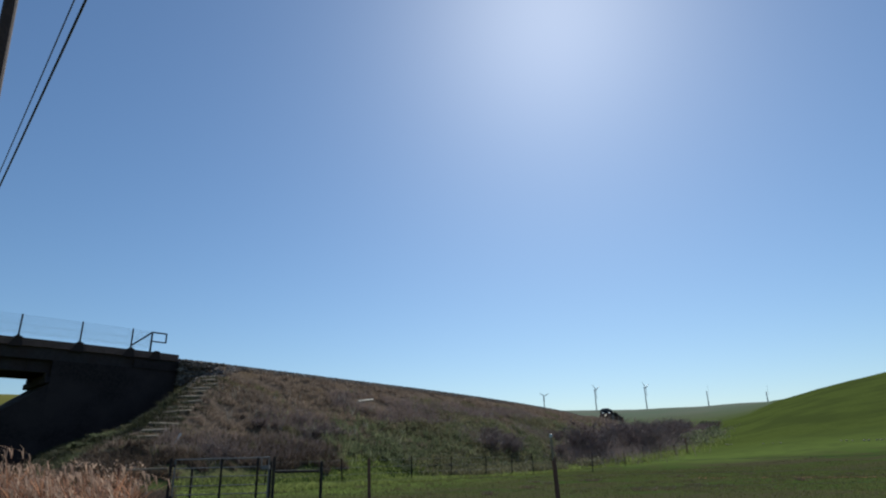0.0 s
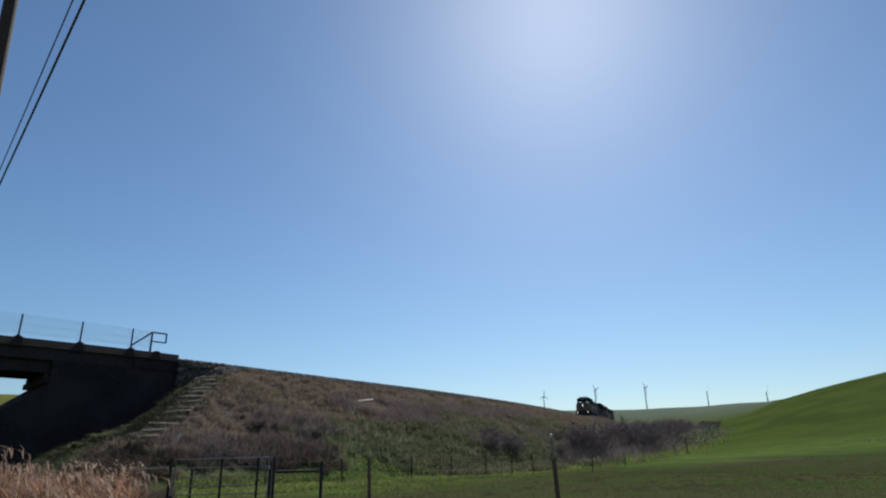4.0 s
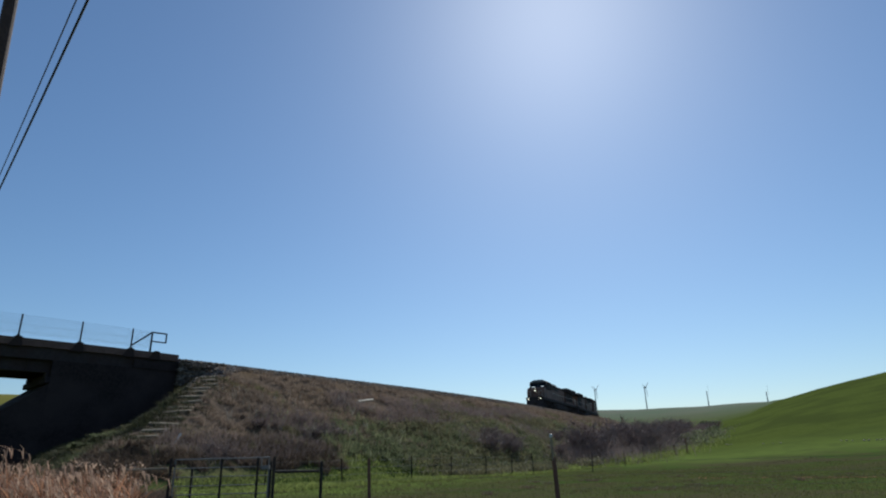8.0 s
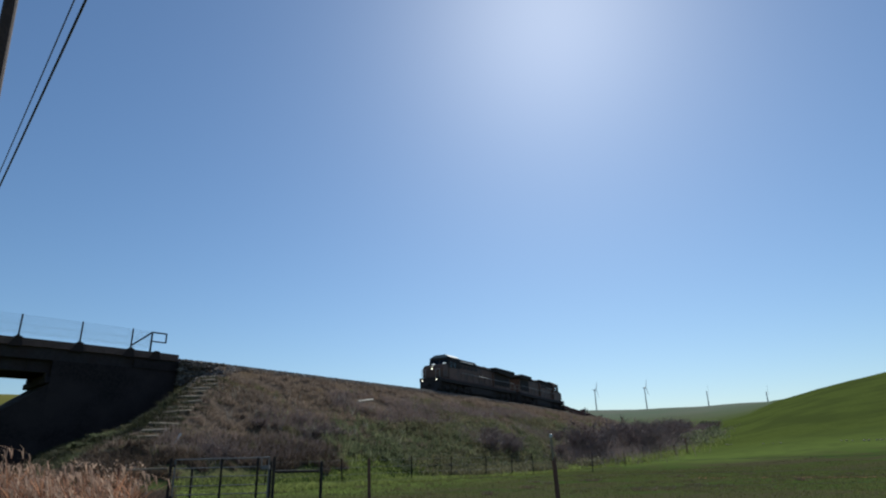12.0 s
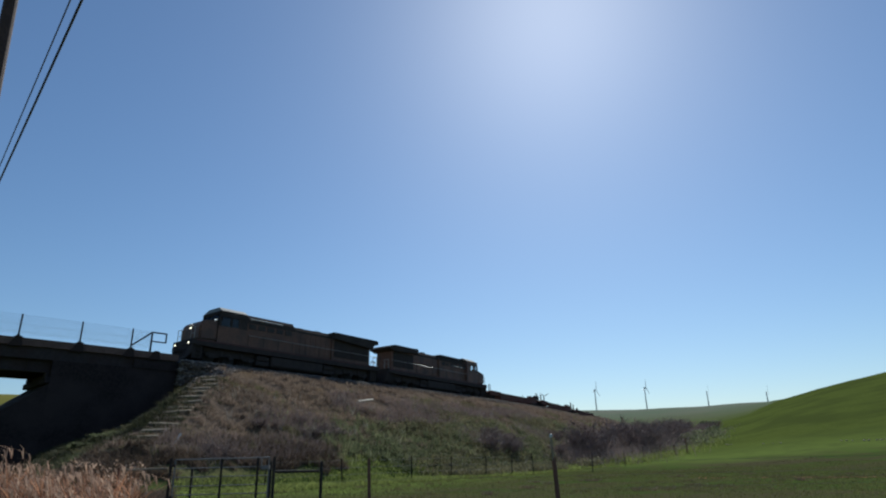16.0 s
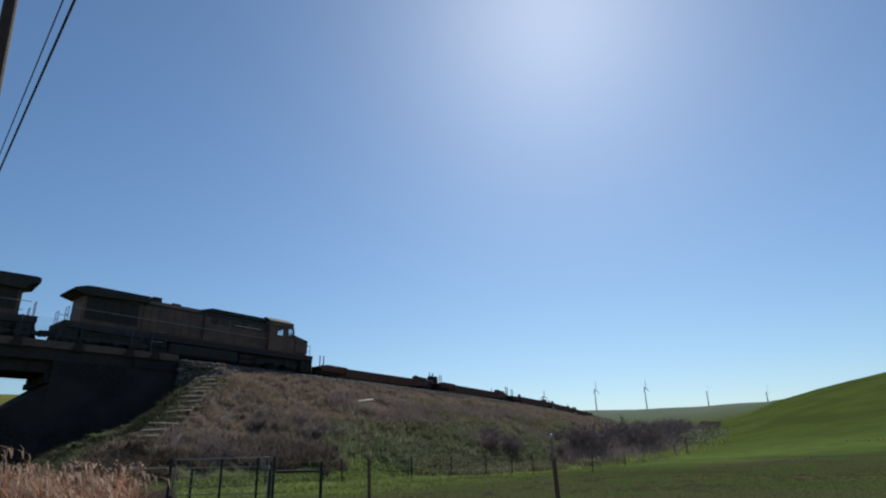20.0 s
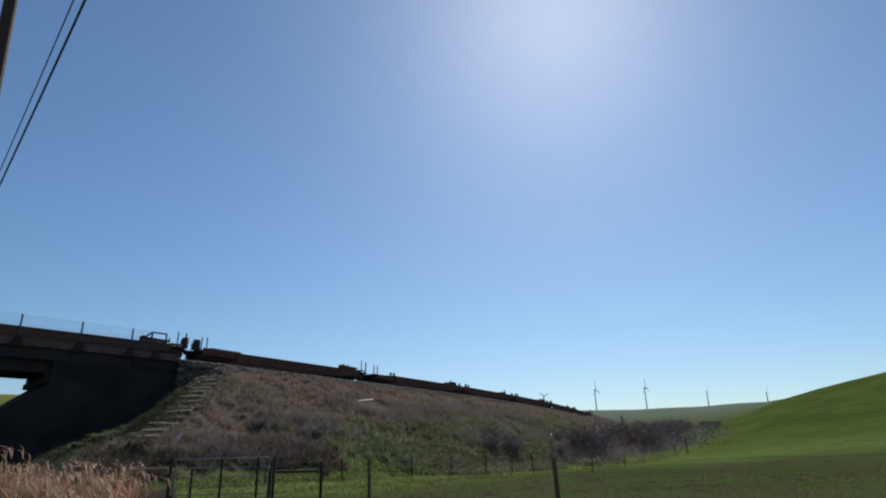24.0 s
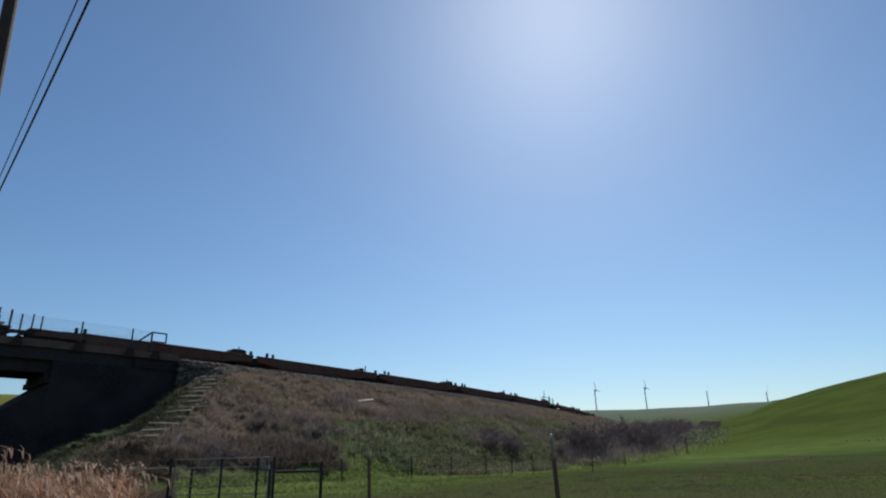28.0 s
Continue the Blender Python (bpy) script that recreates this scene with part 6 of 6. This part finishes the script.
# growth at the bend, along the edge of the ballast
for q in np.linspace(0, 1, 20):
    s, lat = 104 + 52 * q, rs.uniform(-8.5, -4.2)
    p = on_track(s, lat)
    z = max(float(bank_z(s, lat)), gz(p[0], p[1]))
    shrub("green" if rs.rand() < 0.55 else "bare", p[0], p[1], z, rs.uniform(1.4, 2.2), rs.uniform(1.0, 1.5) * (0.7 + 0.6 * q))
# brush over the bank
SPOTS = [(28.6, -15.0), (30.2, -14.3), (27.5, -16.0), (31.5, -15.6), (29.6, -16.6), (37.5, -17.2), (41.0, -17.5), (44.5, -17.5), (44, -14), (52, -16), (60, -15), (68, -17)]
for s, lat in SPOTS:
    p = on_track(s, lat)
    z = max(float(bank_z(s, lat)), gz(p[0], p[1]))
    shrub("bare", p[0], p[1], z, rs.uniform(1.2, 1.8), rs.uniform(0.9, 1.3))
for s, lat, k, a, b in ((0.6, -9.6, "green", 0.8, 0.35), (-0.4, -10.2, "green", 0.9, 0.3), (1.6, -9.0, "green", 0.6, 0.3), (3.5, -17.4, "bare", 1.3, 0.9)):
    p = on_track(s, lat)
    shrub(k, p[0], p[1], max(float(bank_z(s, lat)), gz(p[0], p[1])), a, b)

# leafless bushes low beside the steps
r3 = np.random.RandomState(204)
for _ in range(9):
    s, lat = r3.uniform(7.5, 12.5), r3.uniform(-15.2, -12.8)
    p = on_track(s, lat)
    if bool(clear_of_steps(s, lat)):
        shrub("bare", p[0], p[1], float(bank_z(s, lat)), r3.uniform(0.8, 1.2), r3.uniform(0.4, 0.65))


def drift(name, n, zone, level, hmax, size, material, label, seed):
    """Low leafy growth in soft mounds, where zone(s, lat) and a patchy noise allow it."""
    r = np.random.RandomState(seed)
    s, lat = r.uniform(6, 66, n), r.uniform(-20.0, -4.6, n)
    p = on_track(s, lat)
    x, y = p[:, 0], p[:, 1]
    keep = (zone(s, lat) + 0.55 * vnoise(x, y, 2.6, seed) + 0.25 * vnoise(x, y, 0.8, seed + 1) > level) & clear_of_steps(s, lat)
    s, lat, x, y = s[keep], lat[keep], x[keep], y[keep]
    mound = hmax * np.clip(0.45 + 0.6 * vnoise(x, y, 1.5, seed + 2) + 0.35 * vnoise(x, y, 0.55, seed + 3), 0.08, 1.2)
    z = np.maximum(bank_z(s, lat), ground_z(x, y)) + mound * r.uniform(0, 1, len(x)) ** 0.35
    v, f = leaves(np.stack([x, y, z], -1), size, seed + 4)
    tagged(from_arrays(name, v, f, material), label, "weeds", kind="stuff")


def zone_of(*spots):
    return lambda s, lat: np.max([w - ((s - a) / ra) ** 2 - ((lat - b) / rb) ** 2 for a, b, ra, rb, w in spots], axis=0)


drift("leafy_drifts", 110000, zone_of((17, -16.4, 6, 3.0, 1.0), (27, -17.0, 9, 2.6, 1.0), (38, -14.0, 8, 5.0, 1.0), (52, -13.0, 10, 6, 0.9), (34, -18.6, 24, 1.8, 1.1)), 0.58, 0.62, 0.085, "bush", "soft mounds of leafy green weeds low on the bank", 301)
drift("olive_drifts", 60000, zone_of((14, -10.5, 5, 3.5, 0.8), (30, -9.5, 8, 3.0, 0.8), (46, -9.0, 12, 3.5, 0.8)), 0.5, 0.34, 0.06, "weed", "low olive weeds in drifts across the bank", 311)
drift("withered_drifts", 70000, zone_of((21.5, -11.4, 4.5, 2.4, 1.0), (25, -7.5, 10, 2.2, 0.7), (12, -7.5, 6, 2.2, 0.6), (44, -6.5, 14, 2.0, 0.7)), 0.5, 0.30, 0.055, "drybush", "withered reddish-brown weeds in drifts on the bank", 321)


# ---- stones: ballast shoulder and the rough rock beside the abutment ----
def stones(name, p, size, seed, material, label):
    r = np.random.RandomState(seed)
    base = np.array([(1, 0, 0), (-1, 0, 0), (0, 1, 0), (0, -1, 0), (0, 0, 0.8), (0, 0, -0.8), (0.6, 0.6, 0.5), (-0.6, 0.6, -0.4)])[:6]
    tri = [[0, 2, 4], [2, 1, 4], [1, 3, 4], [3, 0, 4], [2, 0, 5], [1, 2, 5], [3, 1, 5], [0, 3, 5]]
    v, f = [], []
    for k, q in enumerate(p):
        sc = size * r.uniform(0.5, 1.5)
        a = r.uniform(0, 6.28)
        m = np.array([[math.cos(a), -math.sin(a), 0.2], [math.sin(a), math.cos(a), 0.1], [-0.15, 0.2, 0.9]])
        w = (base * r.uniform(0.6, 1.25, (6, 3))) @ m.T * sc + q
        v.append(w)
        f += [[k * 6 + i for i in t] for t in tri]
    tagged(from_arrays(name, np.concatenate(v), f, material), label, "stones", kind="stuff")


s, lat = rng.uniform(7.5, 90, 9000), rng.uniform(-3.9, -1.9, 9000)
p = on_track(s, lat, np.interp(lat, [-3.9, -3.15, -2.65, -2.2], [-0.82, -0.48, -0.30, -0.12]))
stones("ballast_stones", p, 0.055, 61, "stone", "loose grey ballast stones on the track shoulder")
s, lat = rng.uniform(1.0, 12.5, 8000), rng.uniform(-13.5, -2.7, 8000)
keep = (lat > -3.2 - (12.5 - s) * 0.72) & ((s > 5) | (rng.rand(8000) < 0.6)) & ~((np.abs((s - 8.5) * 0.784 - (lat + 5.7) * 0.62) < 0.9) & (lat < -5.2))
s, lat = s[keep], lat[keep]
p = on_track(s, lat)
p[:, 2] = bank_z(s, lat)
s2, l2 = rng.uniform(7.3, 10.8, 1500), rng.uniform(-3.3, -2.55, 1500)
p2 = on_track(s2, l2)
p2[:, 2] = rail_z(s2) - 0.4 + (np.minimum(-0.05, -0.58 * (10.5 - s2))) * rng.uniform(0, 1, 1500)
p = np.concatenate([p, p2])
stones("riprap", p, 0.15, 62, "stone", "rough dark rocks piled beside the abutment")


def boulder(x, y, z, r, seed, label, material):
    k = np.random.RandomState(seed)
    bm = BM()
    bmesh.ops.create_icosphere(bm, subdivisions=2, radius=r)
    for v in bm.verts:
        v.co = v.co * float(k.uniform(0.78, 1.15))
        v.co.z *= 0.7
    ob = part("field_stone", bm, material)
    ob.matrix_basis = pose(x, y, z + r * 0.25, 0, 0, k.uniform(0, 360))
    tagged(ob, label, "stone", "pale field stones")


r3 = np.random.RandomState(90)
for i in range(22):
    q = r3.rand()
    if i < 14:
        x, y, r = 39.4 + 2.6 * q, 64.2 - 5.2 * q, r3.uniform(0.07, 0.13)
    else:
        x, y, r = 36.4 + 0.9 * q, 83.0 - 14.0 * q, r3.uniform(0.07, 0.12)
    x, y = x + r3.uniform(-0.15, 0.15), y + r3.uniform(-0.3, 0.3)
    boulder(x, y, gz(x, y), r, 90 + i, "pale stone in a straggling row along the pasture edge", "tiestep")
# a worn line of bleached grass across the paddock
q = r3.uniform(0, 1, 900)
x, y = 11.4 + 7.0 * q + r3.normal(0, 0.05, 900), 29.8 - 3.5 * q + r3.normal(0, 0.07, 900)
k = patchy(x, y, 1.2, 92, -0.15)
v, f, _ = blades(np.stack([x, y, ground_z(x, y)], -1)[k], 0.07, 0.02, 0.9, 93)
tagged(from_arrays("bleached_grass_line", v, f, "straw"), "thin worn line of bleached grass in the turf", "dry grass", kind="stuff")

# old rail fence before the thicket
RF = [(17.2, 72.0), (19.1, 71.3), (21.3, 70.3), (23.6, 69.7), (25.4, 70.4), (27.1, 71.2)]
rail_fence = thing("rail_fence", label="old weathered rail fence before the leafless thicket", category="fence")
for (xa, ya), (xb, yb) in zip(RF[:-1], RF[1:]):
    for h in (0.5, 0.92):
        bm = BM()
        tube(bm, (xa, ya, gz(xa, ya) + h), (xb, yb, gz(xb, yb) + h), 0.045, 6)
        part("rail", bm, "tiestep", rail_fence)
for i, (x, y) in enumerate(RF):
    bm = BM()
    tube(bm, (x, y, gz(x, y) - 0.1), (x + r3.uniform(-0.06, 0.06), y, gz(x, y) + (1.6 if i == 5 else 1.1)), 0.08, 8, 0.07)
    part("post", bm, "post", rail_fence)
stake = thing("marker_stake", pose(-13.75, 31.6, float(bank_z(2.0, -16.1)) + 0.34, -14, 24, 0), label="short white leaning marker stake on the bank", category="stake")
bm = BM()
box(bm, -0.05, 0.05, -0.02, 0.02, -0.5, 0.28, bevel=0.004)
part("shaft", bm, "white", stake)


# ---- what moves ----
def vehicle_pose(s_mid, half, facing):
    a, b = on_track(s_mid - half), on_track(s_mid + half)
    a, b = Vector(a.tolist()), Vector(b.tolist())
    y = (a - b).normalized() * facing
    x = y.cross(Vector((0, 0, 1))).normalized()
    z = x.cross(y)
    c = (a + b) / 2
    return Matrix(((x.x, y.x, z.x, c.x), (x.y, y.y, z.y, c.y), (x.z, y.z, z.z, c.z), (0, 0, 0, 1)))


def motions():
    times = [k * 0.5 for k in range(57)]
    for ob, off, half, facing in TRAIN:
        walk(ob, [(t, vehicle_pose(float(front_s(t)) + off, half, facing)) for t in times])
    fine = [k / 15 for k in range(421)]
    facing_of = {ob: fc for ob, _, _, fc in TRAIN}
    for ob, y, r in WHEELS:
        fc = facing_of[ob.parent]
        walk(ob, [(t, pose(0, y, r, math.degrees(float(front_s(t) - front_s(0)) / r) * fc)) for t in fine])
    turns = [
        [(k * 0.5, 75.0 * k * 0.5) for k in range(57)],
        [(0, 2), (6, 0), (8, -12), (15, -48), (21, -62), (28, -80)],
        [(0, 3), (6, 0), (8, -14), (15, -50), (21, -64), (28, -82)],
        [(0, -60), (28, -60)],
        [(0, -60), (28, -60)],
    ]
    for (ob, z, yaw), rows in zip(ROTORS, turns):
        walk(ob, [(t, pose(0, 0, z, 0, 0, yaw) @ pose(0, -3.0, 0, 0, 60 + a, 0)) for t, a in rows])
    # the cables swing a little about the line between their ends
    for i, (ob, m) in enumerate(CABLES):
        rows = []
        for k in range(57):
            t = k * 0.5
            a = float(np.interp(t, [0, 1, 2, 3, 6, 7, 8, 9, 10, 11, 12, 15, 16, 17, 18, 20, 21, 24, 25, 26, 28], [-1.6, 4.8, -0.8, -3, 6.4, -5.6, -4, -4.8, 0, 1.6, -1.6, 5.5, 3.2, 8, 6.4, 12, 1.6, -0.8, 0, -0.8, -5.6]))
            rows.append((t, m @ pose(0, 0, 0, a, 0, 0)))
        walk(ob, rows)


motions()
